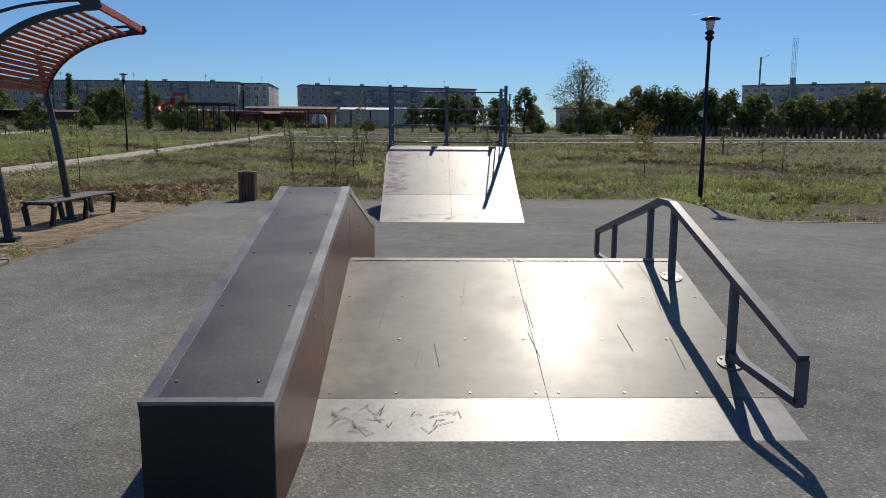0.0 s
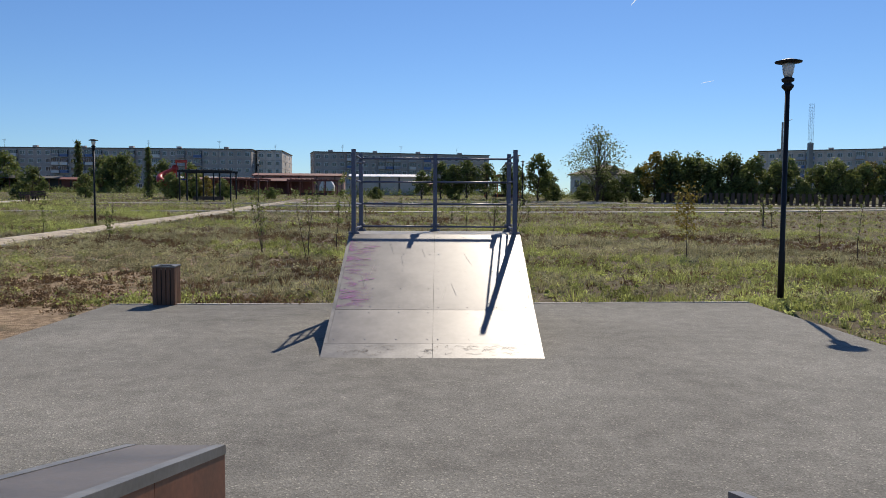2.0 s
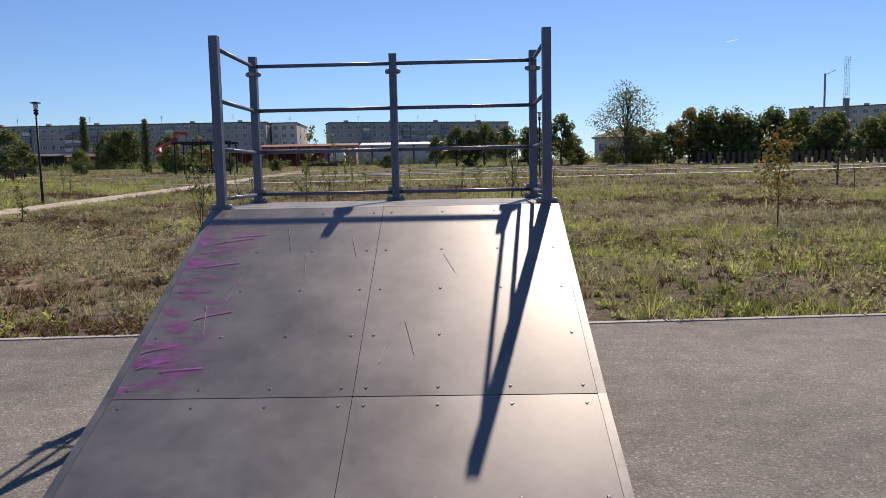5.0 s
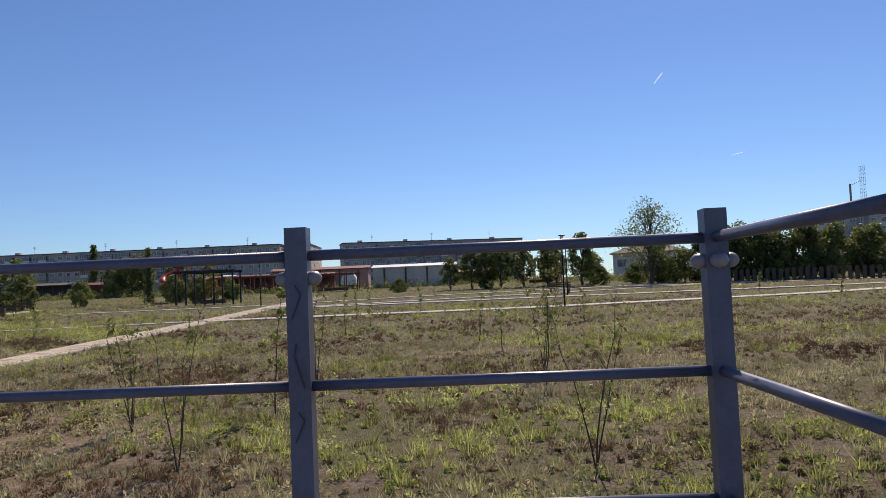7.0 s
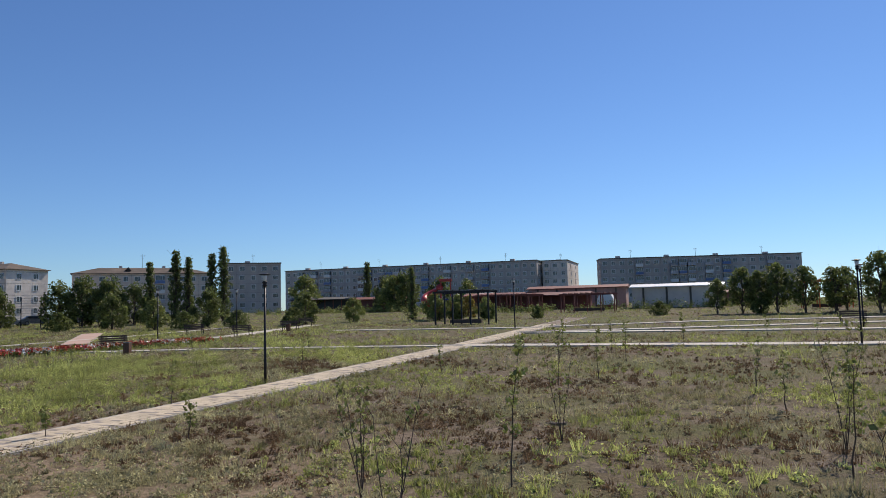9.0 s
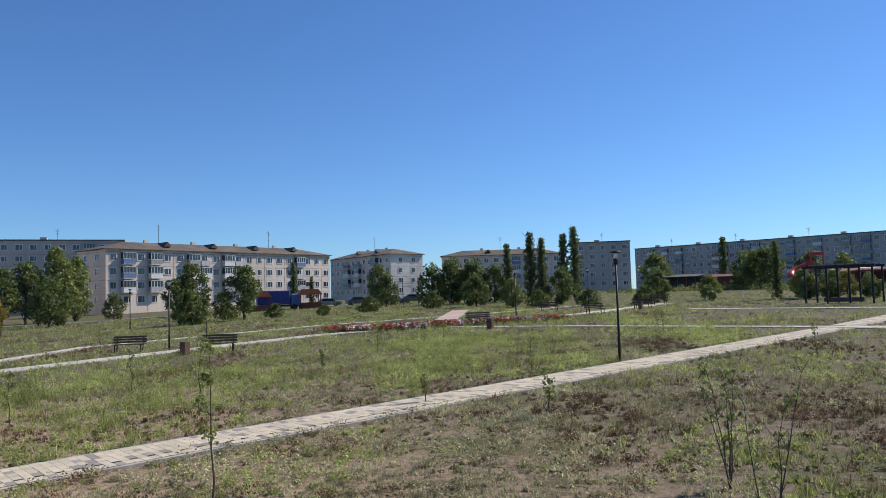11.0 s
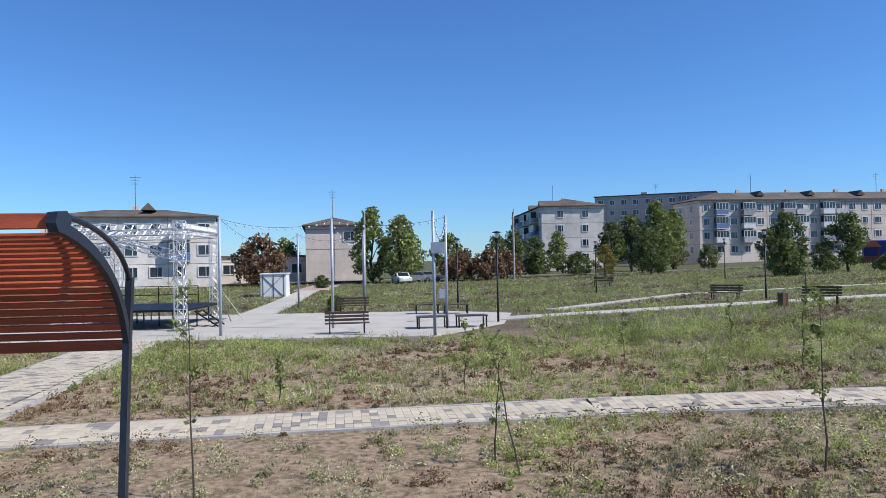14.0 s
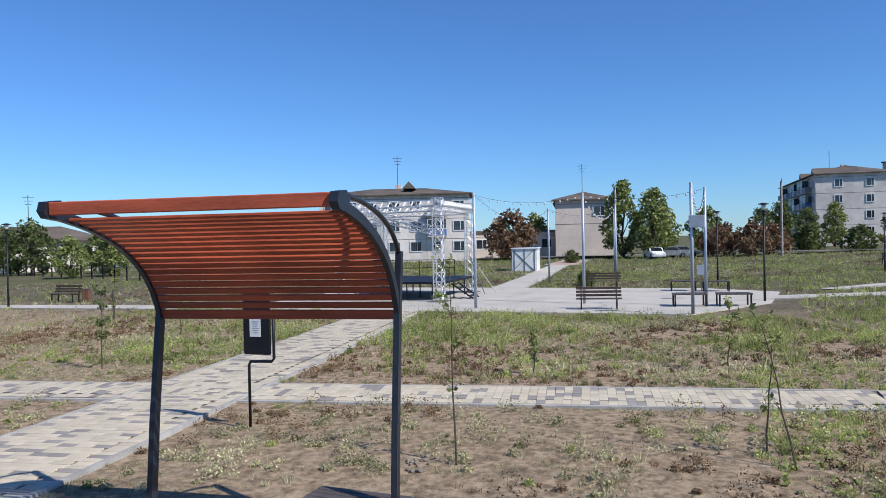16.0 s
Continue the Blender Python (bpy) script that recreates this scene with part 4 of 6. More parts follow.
pole0 = festoon_pole(-30.57, 3.08)
POLES = [(-30.57, 3.08), (-29.4, 11.83), (-32.7, 12.25), (-33.3, 7.2), (-49, 2.3), (-59.5, 5.2), (-46, 7.0)]
for x, y in POLES[1:]:
    copy_thing(pole0, pose(x, y, 0))
for a, b, sag in ((0, 3, 0.35), (3, 2, 0.3), (0, 4, 0.9), (3, 6, 0.9), (1, 2, 0.9), (4, 6, 0.5)):
    (xa, ya), (xb, yb) = POLES[a], POLES[b]
    fl = thing("festoon_lights", label="sagging string of small festoon bulbs", category="lights", group="festoon strings")
    pts = [Vector((xa + (xb - xa) * t, ya + (yb - ya) * t, 4.78 - 4 * sag * t * (1 - t))) for t in np.linspace(0, 1, 15)]
    part("cable", tube(bmesh.new(), pts, 0.008, 4), M_BLACK, fl)
    bm = bmesh.new()
    for p in pts[1:-1]:
        bmesh.ops.create_icosphere(bm, subdivisions=1, radius=0.05, matrix=Matrix.Translation(p - Vector((0, 0, 0.07))))
    part("bulb", bm, M_GLASSW, fl)
cab = thing("control_cabinet", (-29.38, 11.95, 3.15), label="white control boxes fixed on a festoon pole", category="cabinet")
part("body", boxbm((0, 0.06, 0.25), (0.25, 0.55, 0.45), bevel=0.01), M_GALV, cab)
cab2 = thing("meter_box", (-41.0, 11.9, 0.0), label="pale grey meter box on a thin stand", category="cabinet")
part("body", boxbm((0, 0, 1.1), (0.3, 0.4, 0.5), bevel=0.01), M_GALV, cab2)
part("stand", barbm((0, 0, 0), (0, 0, 0.86), 0.05), M_STEEL, cab2)


# ---- stage with truss ----
stage = thing("stage", (-37.0, -2.6, 0), 3, "dark event stage platform with steps", "stage")
part("deck", boxbm((0, 0, 0.85), (6.2, 5.6, 0.1)), M_BLACK, stage)
for x in (-3, -1, 1, 3):
    for y in (-2.7, -0.9, 0.9, 2.7):
        part("leg", barbm((x, y, 0), (x, y, 0.8), 0.05), M_BLACK, stage)
for i in range(4):
    part("step", boxbm((1.5, 3.0 + i * 0.27, 0.72 - i * 0.19), (1.1, 0.27, 0.03)), M_BLACK, stage)
for x in (0.95, 2.05):
    part("stringer", barbm((x, 2.9, 0.75), (x, 4.0, 0.02), 0.06), M_BLACK, stage)
for y in (-2.7, -0.5, 1.6):
    part("back_rail", barbm((-3, y, 0.9), (-3, y, 1.8), 0.04), M_BLACK, stage)
for z in (1.35, 1.8):
    part("back_rail", barbm((-3, -2.7, z), (-3, 1.6, z), 0.04), M_BLACK, stage)


def truss(bm, a, b, w, step=0.42):
    a, b = Vector(a), Vector(b)
    d = (b - a).normalized()
    u = d.orthogonal().normalized() if abs(d.z) < 0.9 else Vector((1, 0, 0))
    v = d.cross(u)
    cor = [(u * sx + v * sy) * w / 2 for sx, sy in ((-1, -1), (1, -1), (1, 1), (-1, 1))]
    for c in cor:
        bar(bm, a + c, b + c, 0.025, seg=5)
    n = int((b - a).length / step)
    for i in range(n):
        p, q = a + d * (b - a).length * i / n, a + d * (b - a).length * (i + 1) / n
        for k in range(4):
            bar(bm, p + cor[k], q + cor[(k + 1) % 4], 0.013, seg=4)
            bar(bm, q + cor[k], q + cor[(k + 1) % 4], 0.013, seg=4)
    return bm


rig = thing("stage_truss", (0, 0, 0), label="aluminium lattice truss towers and beams over the stage", category="truss")
TW = {"fr": (-33.5, 0.35), "br": (-39.6, -0.1), "fl": (-34.6, -5.4), "bl": (-40.6, -5.8)}
for k, (x, y) in TW.items():
    part("tower", truss(bmesh.new(), (x, y, 0.05), (x, y, 4.9), 0.42), M_ALU, rig)
    part("foot", boxbm((x, y, 0.03), (0.9, 0.9, 0.04)), M_STEEL, rig)
for a, b in (("fr", "br"), ("fl", "bl"), ("fr", "fl"), ("br", "bl")):
    (xa, ya), (xb, yb) = TW[a], TW[b]
    part("beam", truss(bmesh.new(), (xa, ya, 4.55), (xb, yb, 4.55), 0.36), M_ALU, rig)
(xa, ya), (xb, yb) = TW["fr"], TW["fl"]
part("arched_beam", truss(bmesh.new(), (xa, ya, 3.3), ((xa + xb) / 2, (ya + yb) / 2, 4.0), 0.3), M_ALU, rig)
part("arched_beam", truss(bmesh.new(), ((xa + xb) / 2, (ya + yb) / 2, 4.0), (xb, yb, 3.3), 0.3), M_ALU, rig)
for dx, dy in ((1.2, 1.2), (0.4, 1.6)):
    part("brace", barbm((-39.6, -0.1, 2.0), (-39.6 + dx, -0.1 + dy, 0.0), 0.025, seg=6), M_STEEL, rig)

booth = thing("storage_booth", (-67.2, -3.7, GZ), 8, "small white sheet-metal storage booth", "booth")
part("body", boxbm((0, 0, 1.0), (3.4, 2.2, 2.0)), M_WHITE, booth)
part("roof", boxbm((0, 0, 2.04), (3.6, 2.4, 0.08)), M_WHITE, booth)
for y in (-0.9, 0.0, 0.9):
    part("corner_rib", boxbm((1.71, y, 1.0), (0.04, 0.08, 1.95)), M_STEEL, booth)
for za, zb in ((0.1, 1.9), (1.9, 0.1)):
    part("brace", barbm((1.72, -1.0, za), (1.72, 0.85, zb), 0.05), M_STEEL, booth)


# ---- apartment blocks ----
def cell_frame(xs, zs, solid, depth, name, mat):
    """A flat frame of connected cells, given depth."""
    bm = bmesh.new()
    v = {(i, k): bm.verts.new((x, 0, z)) for i, x in enumerate(xs) for k, z in enumerate(zs)}
    faces = [bm.faces.new((v[i, k], v[i + 1, k], v[i + 1, k + 1], v[i, k + 1])) for i in range(len(xs) - 1) for k in range(len(zs) - 1) if solid(i, k)]
    r = bmesh.ops.extrude_face_region(bm, geom=faces)
    for q in r["geom"]:
        if isinstance(q, bmesh.types.BMVert):
            q.co.y -= depth
    bmesh.ops.delete(bm, geom=[q for q in bm.verts if not q.link_faces], context="VERTS")
    bmesh.ops.recalc_face_normals(bm, faces=bm.faces)
    return finish(bm, name, mat)


def window_meshes(w, h):
    t, c = 0.13, w * 0.12
    fr = cell_frame([-w / 2, -w / 2 + t, c - 0.04, c + 0.04, w / 2 - t, w / 2], [-h / 2, -h / 2 + t, h / 2 - t, h / 2], lambda i, k: i in (0, 2, 4) or k in (0, 2), 0.08, "window", M_FRAME)
    return fr, finish(boxbm((0, -0.01, 0), (w - t, 0.03, h - t)), "pane", M_GLASS)


WIN = {1.4: window_meshes(1.7, 1.5), 1.1: window_meshes(1.4, 1.5)}


def add_window(b, key, m):
    fr = part_of("window", WIN[key][0], b, m)
    part_of("pane", WIN[key][1], fr, Matrix.Identity(4))


U_OUT = [(-1.3, 0), (-1.3, -1.1), (1.3, -1.1), (1.3, 0), (1.25, 0), (1.25, -1.05), (-1.25, -1.05), (-1.25, 0)]
SLAB = finish(boxbm((0, -0.55, 0.05), (2.64, 1.12, 0.12)), "balcony", M_BRICKW)
PARAPET = [finish(prism(U_OUT, 0.112, 1.08, "z"), "parapet", k) for k in (M_BALC, M_BALC, M_BALCB, M_FRAME)]
GLAZING = finish(prism(U_OUT, 1.16, 2.4, "z"), "glazing", M_GLASS)
BFRAME = cell_frame([-1.32, -1.25, -0.67, -0.6, -0.03, 0.03, 0.6, 0.67, 1.25, 1.32], [1.08, 1.16, 2.4, 2.48], lambda i, k: i % 2 == 0 or k in (0, 2), 0.05, "glazing_frame", M_FRAME)


def add_balcony(b, kind, m):
    s = part_of("balcony", SLAB, b, m)
    part_of("parapet", PARAPET[kind], s, Matrix.Identity(4))
    if kind != 1:
        part_of("glazing", GLAZING, s, Matrix.Identity(4))
        part_of("glazing_frame", BFRAME, s, pose(0, -1.08, 0))


def apartment(corner, turn, length, depth, floors, roof="hip", wall=M_PANEL, label="", seed=1, side_wall=None, step=2.9, balc=0.22, base=0.0, first=1.0, rise=1.9, blank=False):
    """A block whose long front runs from the corner along its local x and faces local -y."""
    r = random.Random(seed)
    fh = 2.85
    H = first + floors * fh + 0.4
    b = thing("apartment_building", (*corner, base), turn, label or "grey panel apartment block with balconies and white windows", "building", "apartment blocks")
    part("wall", boxbm((length / 2, depth / 2, H / 2 - 0.5), (length, depth, H + 1.0)), wall, b)
    if side_wall:
        for x in (-0.012, length + 0.012):
            part("end_wall", boxbm((x, depth / 2, H / 2), (0.02, depth - 0.1, H - 0.1)), side_wall, b, "pale plastered gable end")
    bm = bmesh.new()
    for f in range(1, floors + 1):
        z = first + f * fh - 0.25
        box(bm, (length / 2, -0.012, z), (length, 0.02, 0.05))
        for x in (-0.024, length + 0.024):
            box(bm, (x, depth / 2, z), (0.02, depth, 0.05))
    n = max(2, int(length / step))
    sp = length / n
    for i in range(1, n, 2):
        box(bm, (i * sp, -0.014, H / 2), (0.05, 0.02, H))
    tagged(part("panel_joint", bm, M_SEAM, b, "dark panel joints"), kind="stuff")
    cols = set(i for i in range(1, n - 1) if r.random() < balc)
    for f in range(floors):
        z = first + f * fh + 1.55
        for i in range(n):
            x = (i + 0.5) * sp
            if blank and (i, f) != (n - 1, floors - 1):
                continue
            add_window(b, 1.1 if (i * 7 + seed) % 3 == 0 else 1.4, pose(x, 0.0, z))
            if i in cols and f > 0:
                add_balcony(b, r.choice((0, 1, 2, 3)), pose(x, 0, z - 1.5))
        for i in range(2):
            for x, t in ((0, -90), (length, 90)):
                y = depth * (0.3 + 0.4 * i)
                add_window(b, 1.1, pose(x + (-0.03 if x == 0 else 0.03), y, z, 0, 0, t))
    o = 0.5
    if roof == "hip":
        rh, x0, x1, y0, y1, ym = rise, -o, length + o, -o, depth + o, depth / 2
        hip = min(depth, length) * 0.55
        ridge = [(hip, ym, H + rh), (length - hip, ym, H + rh)] if length > depth else [(length / 2, hip, H + rh), (length / 2, depth - hip, H + rh)]
        co = [(x0, y0, H), (x1, y0, H), (x1, y1, H), (x0, y1, H), *ridge] + [(x0, y0, H - 0.15), (x1, y0, H - 0.15), (x1, y1, H - 0.15), (x0, y1, H - 0.15)]
        fc = ([(0, 1, 5, 4), (1, 2, 5), (2, 3, 4, 5), (3, 0, 4)] if length > depth else [(0, 1, 4), (1, 2, 5, 4), (2, 3, 5), (3, 0, 4, 5)]) + [ (0, 6, 7, 1), (1, 7, 8, 2), (2, 8, 9, 3), (3, 9, 6, 0), (6, 9, 8, 7)]
        ob = new("roof", mesh_from("roof", co, fc, M_ROOF))
        ob.parent = b
        for k in range(max(1, int(length / 14)) if length > depth else 0):
            x = hip + (length - 2 * hip) * (k + 0.5) / max(1, int(length / 14))
            part("chimney", boxbm((x, ym + 1.0, H + rh), (0.9, 0.6, 1.3)), M_BRICKW, b)
            part("dormer", prism([(x + 2 - 0.9, H + 0.9), (x + 2 + 0.9, H + 0.9), (x + 2, H + 1.9)], depth * 0.12, depth * 0.45, "y"), M_ROOF, b)
    else:
        part("roof", boxbm((length / 2, depth / 2, H + 0.1), (length + 0.5, depth + 0.5, 0.28)), M_ROOFF, b)
        for k in range(max(1, int(length / 16))):
            part("roof_vent", boxbm((length * (k + 0.4) / max(1, int(length / 16)), depth * 0.5, H + 0.7), (1.6, 1.4, 1.1)), M_BRICKW, b)
    bm = bmesh.new()
    for k in range(max(1, int(length / 22))):
        x = length * (k + 0.5) / max(1, int(length / 22))
        top = H + (6.0 if roof == "hip" else 3.5)
        bar(bm, (x, depth / 2, H), (x, depth / 2, top), 0.05, seg=5)
        for j in range(3):
            bar(bm, (x - 0.7 + j * 0.15, depth / 2, top - 0.3 - j * 0.45), (x + 0.7 - j * 0.15, depth / 2, top - 0.3 - j * 0.45), 0.03, seg=4)
    part("antenna", bm, M_STEEL, b, "thin roof antennas")
    return b


VIEW = Vector((0.0, 12.8))


def block_facing(p, q, near=1.0, **kw):
    """A block whose front runs from p (left as seen) to q."""
    p, q = (VIEW + (Vector(k) - VIEW) * near for k in (p, q))
    d = q - p
    return apartment(tuple(p), math.degrees(math.atan2(d.y, d.x)), d.length, **kw)


block_facing((-134.5, 55.7), (-142.6, 106.6), near=1.15, base=1.5, depth=12, floors=4, seed=3, balc=0.4, label="four-storey grey block with hipped brown roof and balconies", wall=M_BRICKW)
block_facing((-205, 50), (-194, 79), near=1.02, base=1.0, depth=12, floors=6, roof="flat", seed=5, label="tall flat-roofed grey block behind the others")
block_facing((-189.6, 26.6), (-149.25, 29.24), base=0.3, depth=12.5, floors=4, seed=7, wall=M_BRICKW, side_wall=M_PLAST, label="four-storey block with pale gable end and hipped roof", first=1.2, balc=0.45)
block_facing((-179.6, 131.2), (-150, 129.6), near=1.1, base=2.4, depth=11.3, floors=4, seed=9, wall=M_BRICKW, side_wall=M_PLAST, label="grey block with pale gable end and hipped roof")
block_facing((-160, 156), (-136, 180), near=1.1, base=2.7, depth=12, floors=4, seed=11, wall=M_BRICKW, balc=0.4, label="brown four-storey block with hipped roof behind poplars")
block_facing((-133, 183), (-121, 192), near=1.13, base=3.1, depth=16, floors=5, roof="flat", seed=13, wall=M_PANEL, label="flat-roofed five-storey block end", balc=0.1)
block_facing((-130.2, 208.1), (-52.1, 211.9), near=1.3, base=3.7, depth=12, floors=5, roof="flat", seed=15, wall=M_PANEL, balc=0.36, label="long flat-roofed five-storey panel block with blue balconies")
block_facing((-51.8, 217), (-44.9, 217.5), near=1.3, base=3.7, depth=30, floors=5, roof="flat", seed=16, wall=M_PLAST, balc=0.0, label="pale end section of the panel block")
block_facing((-36.3, 220.5), (14.9, 235.2), near=1.3, base=3.7, depth=12, floors=5, roof="flat", seed=17, wall=M_PANEL, balc=0.4, label="long flat-roofed five-storey panel block with glazed balconies")
block_facing((-93.8, -40), (-100.2, -19.8), depth=12, floors=3, seed=19, wall=M_PLAST, label="pale block with hipped roof behind the stage", first=0.5, rise=1.2, balc=0.4)
block_facing((-106.5, -9.0), (-108.0, -1.0), depth=22, floors=2, seed=21, wall=M_BRICKW, label="blank grey end of a three-storey block", first=2.2, balc=0.0, step=4.0, rise=1.3, blank=True)
block_facing((-104, -21), (-110, -9.5), depth=8, floors=1, roof="flat", seed=23, wall=M_BRICKW, label="low grey service building", first=0.6, balc=0.0)
block_facing((-64, -76), (-75, -61), depth=10, floors=1, seed=25, wall=M_PLAST, label="low white building with shallow roof", first=0.6, balc=0.0)
block_facing((88, 212), (135, 190), near=1.25, base=3.3, depth=14, floors=5, roof="flat", seed=27, wall=M_BRICKW, label="grey five-storey block behind the trees", balc=0.2)
block_facing((30, 172), (44, 168), near=0.8, base=2.7, depth=9, floors=1, seed=29, wall=M_PLAST, label="small white house with pale roof", first=0.6, balc=0.0)


# low red-brown sheds and pavilions in front of the far blocks
def shed(x, y, l, w, h, turn, mat, roof, lab, open_front=False):
    """A long low building; with an open front its roof stands on posts."""
    s = thing("shed", (x, y, GZ + float(slope(y)) - 0.05), turn, lab, "shed")
    if open_front:
        part("wall", boxbm((0, w * 0.3, h / 2), (l, w * 0.4, h)), mat, s)
        for i in range(int(l / 1.6) + 1):
            part("post", boxbm((-l / 2 + 0.1 + i * (l - 0.2) / int(l / 1.6), -w / 2 + 0.1, h / 2), (0.14, 0.14, h)), M_RUST, s)
        part("rail", boxbm((0, -w / 2 + 0.1, 0.8), (l, 0.08, 0.1)), M_RUST, s)
    else:
        part("wall", boxbm((0, 0, h / 2), (l, w, h)), mat, s)
        for i in range(int(l / 3)):
            part("pier", boxbm((-l / 2 + 1.5 + i * 3, -w / 2 - 0.06, h / 2), (0.25, 0.1, h)), M_ROOF, s)
    part("roof", prism([(-w / 2 - 0.4, h), (w / 2 + 0.4, h), (w / 2 + 0.4, h + 0.18), (0, h + 0.55), (-w / 2 - 0.4, h + 0.12)], -l / 2 - 0.3, l / 2 + 0.3), roof, s)
    return s


shed(-35.5, 128, 12, 4, 2.2, 3, M_RUST, M_RUST, "long red-brown open pavilion with rows of posts", True)
shed(-25.0, 121, 9, 4, 2.0, 3, M_RUST, M_RUST, "red-brown open pavilion beside the path", True)
shed(-24.0, 130, 15, 4, 3.0, 3, M_PINKW, M_RUST, "long pinkish wall building with red-brown roof")
shed(-8.2, 119, 11.5, 6, 2.7, 2, M_BRICKW, M_WHITE, "low shed with bright white metal roof")
shed(-1.5, 123, 9, 4, 1.6, -4, M_PINKW, M_RUST, "low pinkish shed with red-brown roof")
shed(-44.5, 140, 6, 4, 2.6, 5, M_BALC, M_WHITE, "small shed with pale metal roof")
shed(-76, 141, 13, 4, 2.6, 22, M_NAVY, M_ROOFF, "dark open canopy with pale posts", True)
shed(-63, 139, 11, 3, 2.3, 18, M_RUST, M_RUST, "red-brown garden wall with flat coping")
vault = thing("greenhouse", (-17.3, 116, GZ + float(slope(116))), 4, "small white vaulted greenhouse tunnel", "greenhouse")
part("cover", prism([(-1.1, 0.6), (1.1, 0.6), (1.05, 1.4), (0.75, 1.95), (0.3, 2.2), (-0.3, 2.2), (-0.75, 1.95), (-1.05, 1.4)], -1.6, 1.6, "y"), M_WHITE, vault)
part("base", boxbm((0, 0, 0.3), (2.2, 3.2, 0.62)), M_RUST, vault)


# ---- playground pieces ----
def pergola(x, y, w, d, h, turn, mat, label):
    g = thing("pergola", (x, y, GZ + float(slope(y))), turn, label, "pergola")
    n = max(2, int(w / 1.5))
    for i in range(n + 1):
        for s in (-d / 2, d / 2):
            part("post", barbm((-w / 2 + w * i / n, s, 0), (-w / 2 + w * i / n, s, h), 0.13), mat, g)
    for s in (-d / 2, d / 2):
        part("beam", boxbm((0, s, h + 0.08), (w + 0.4, 0.15, 0.2)), mat, g)
    for i in range(int(w / 0.7)):
        part("rafter", boxbm((-w / 2 + 0.35 + i * 0.7, 0, h + 0.24), (0.08, d + 0.5, 0.12)), mat, g)
    part("bench", boxbm((0, 0, 0.3), (w * 0.6, 0.4, 0.35)), M_BENCH, g, "dark bench inside")
    return g


pergola(-23.7, 77.8, 5.0, 2.8, 2.9, 4, M_BLACK, "dark timber pergola with benches")
pergola(8.2, 101.5, 4.6, 3.0, 2.8, 0, M_ORANGE, "orange-brown timber play frame")
pergola(-17.8, 106, 6.5, 2.6, 2.1, 4, M_RUST, "red-brown timber pergola with benches")
pergola(-30.0, 112, 9, 2.6, 2.2, 6, M_RUST, "long red-brown timber pergola walkway")
slide = thing("play_slide", (-33.0, 92, GZ + float(slope(92))), 20, "red and blue spiral playground slide", "slide")
sp = [(0.9 * math.cos(a), 0.9 * math.sin(a), 3.6 - a * 0.42) for a in np.linspace(0, 7.5, 24)]
part("chute", tube(bmesh.new(), sp, 0.42, 8), M_RED, slide, smooth=True)
part("platform", boxbm((1.6, 0, 2.2), (1.3, 1.3, 0.15)), M_BLUE, slide)
part("side_wall", boxbm((2.2, 0, 2.7), (0.08, 1.2, 0.9)), M_BLUE, slide)
part("tower_roof", boxbm((1.6, 0, 4.4), (1.4, 1.4, 0.3)), M_RED, slide)
for sx in (1.05, 2.15):
    for sy in (-0.55, 0.55):
        part("post", barbm((sx, sy, 0), (sx, sy, 4.3), 0.12), M_RED, slide)
for x, y, t in ((-108.0, 70.5, 65), (-107.5, 79.5, 65)):
    k = thing("canopy_kiosk", (x, y, GZ + float(slope(y))), t, "small orange-roofed canopy shelter", "kiosk", "canopy kiosks")
    part("roof", prism([(-1.9, 2.3), (1.9, 2.3), (1.2, 3.2), (-1.2, 3.2)], -1.5, 1.5, "y"), M_ORANGE, k)
    part("counter", boxbm((0, 0, 0.5), (3.2, 2.4, 1.0)), M_RUST, k)
    for sx in (-1.6, 1.6):
        for sy in (-1.2, 1.2):
            part("post", barbm((sx, sy, 0), (sx, sy, 2.4), 0.12), M_RUST, k)

# sports cage with dark posts
cage = thing("sports_cage", (-84, 92, GZ + float(slope(92)) - 0.1), 40, "dark mesh fence round a sports court", "fence")
for i in range(14):
    part("post", barbm((-14 + i * 2.4, 0, 0), (-14 + i * 2.4, 0, 4.2), 0.1), M_BLACK, cage)
for i in range(12):
    part("wire_rail", barbm((-14, 0, 0.3 + i * 0.34), (17.2, 0, 0.3 + i * 0.34), 0.03), M_STEEL, cage)
fence2 = thing("fence", (0, 0, GZ), label="low dark post fence before the trees", category="fence")
for i in range(22):
    part("post", barbm((-47 - i * 0.9, -24 - i * 2.2, 0), (-47 - i * 0.9, -24 - i * 2.2, 1.3), 0.09), M_BLACK, fence2)
part("wire_rail", barbm((-47, -24, 1.1), (-66, -70, 1.1), 0.04), M_STEEL, fence2)
fence3 = thing("fence", (0, 0, GZ), label="brown picket fence before the grove", category="fence")
for i in range(60):
    part("picket", boxbm((23 + i * 0.46, 79 - i * 0.26, float(slope(79 - i * 0.26)) + 0.55), (0.34, 0.04, 1.1)), M_BENCH, fence3)


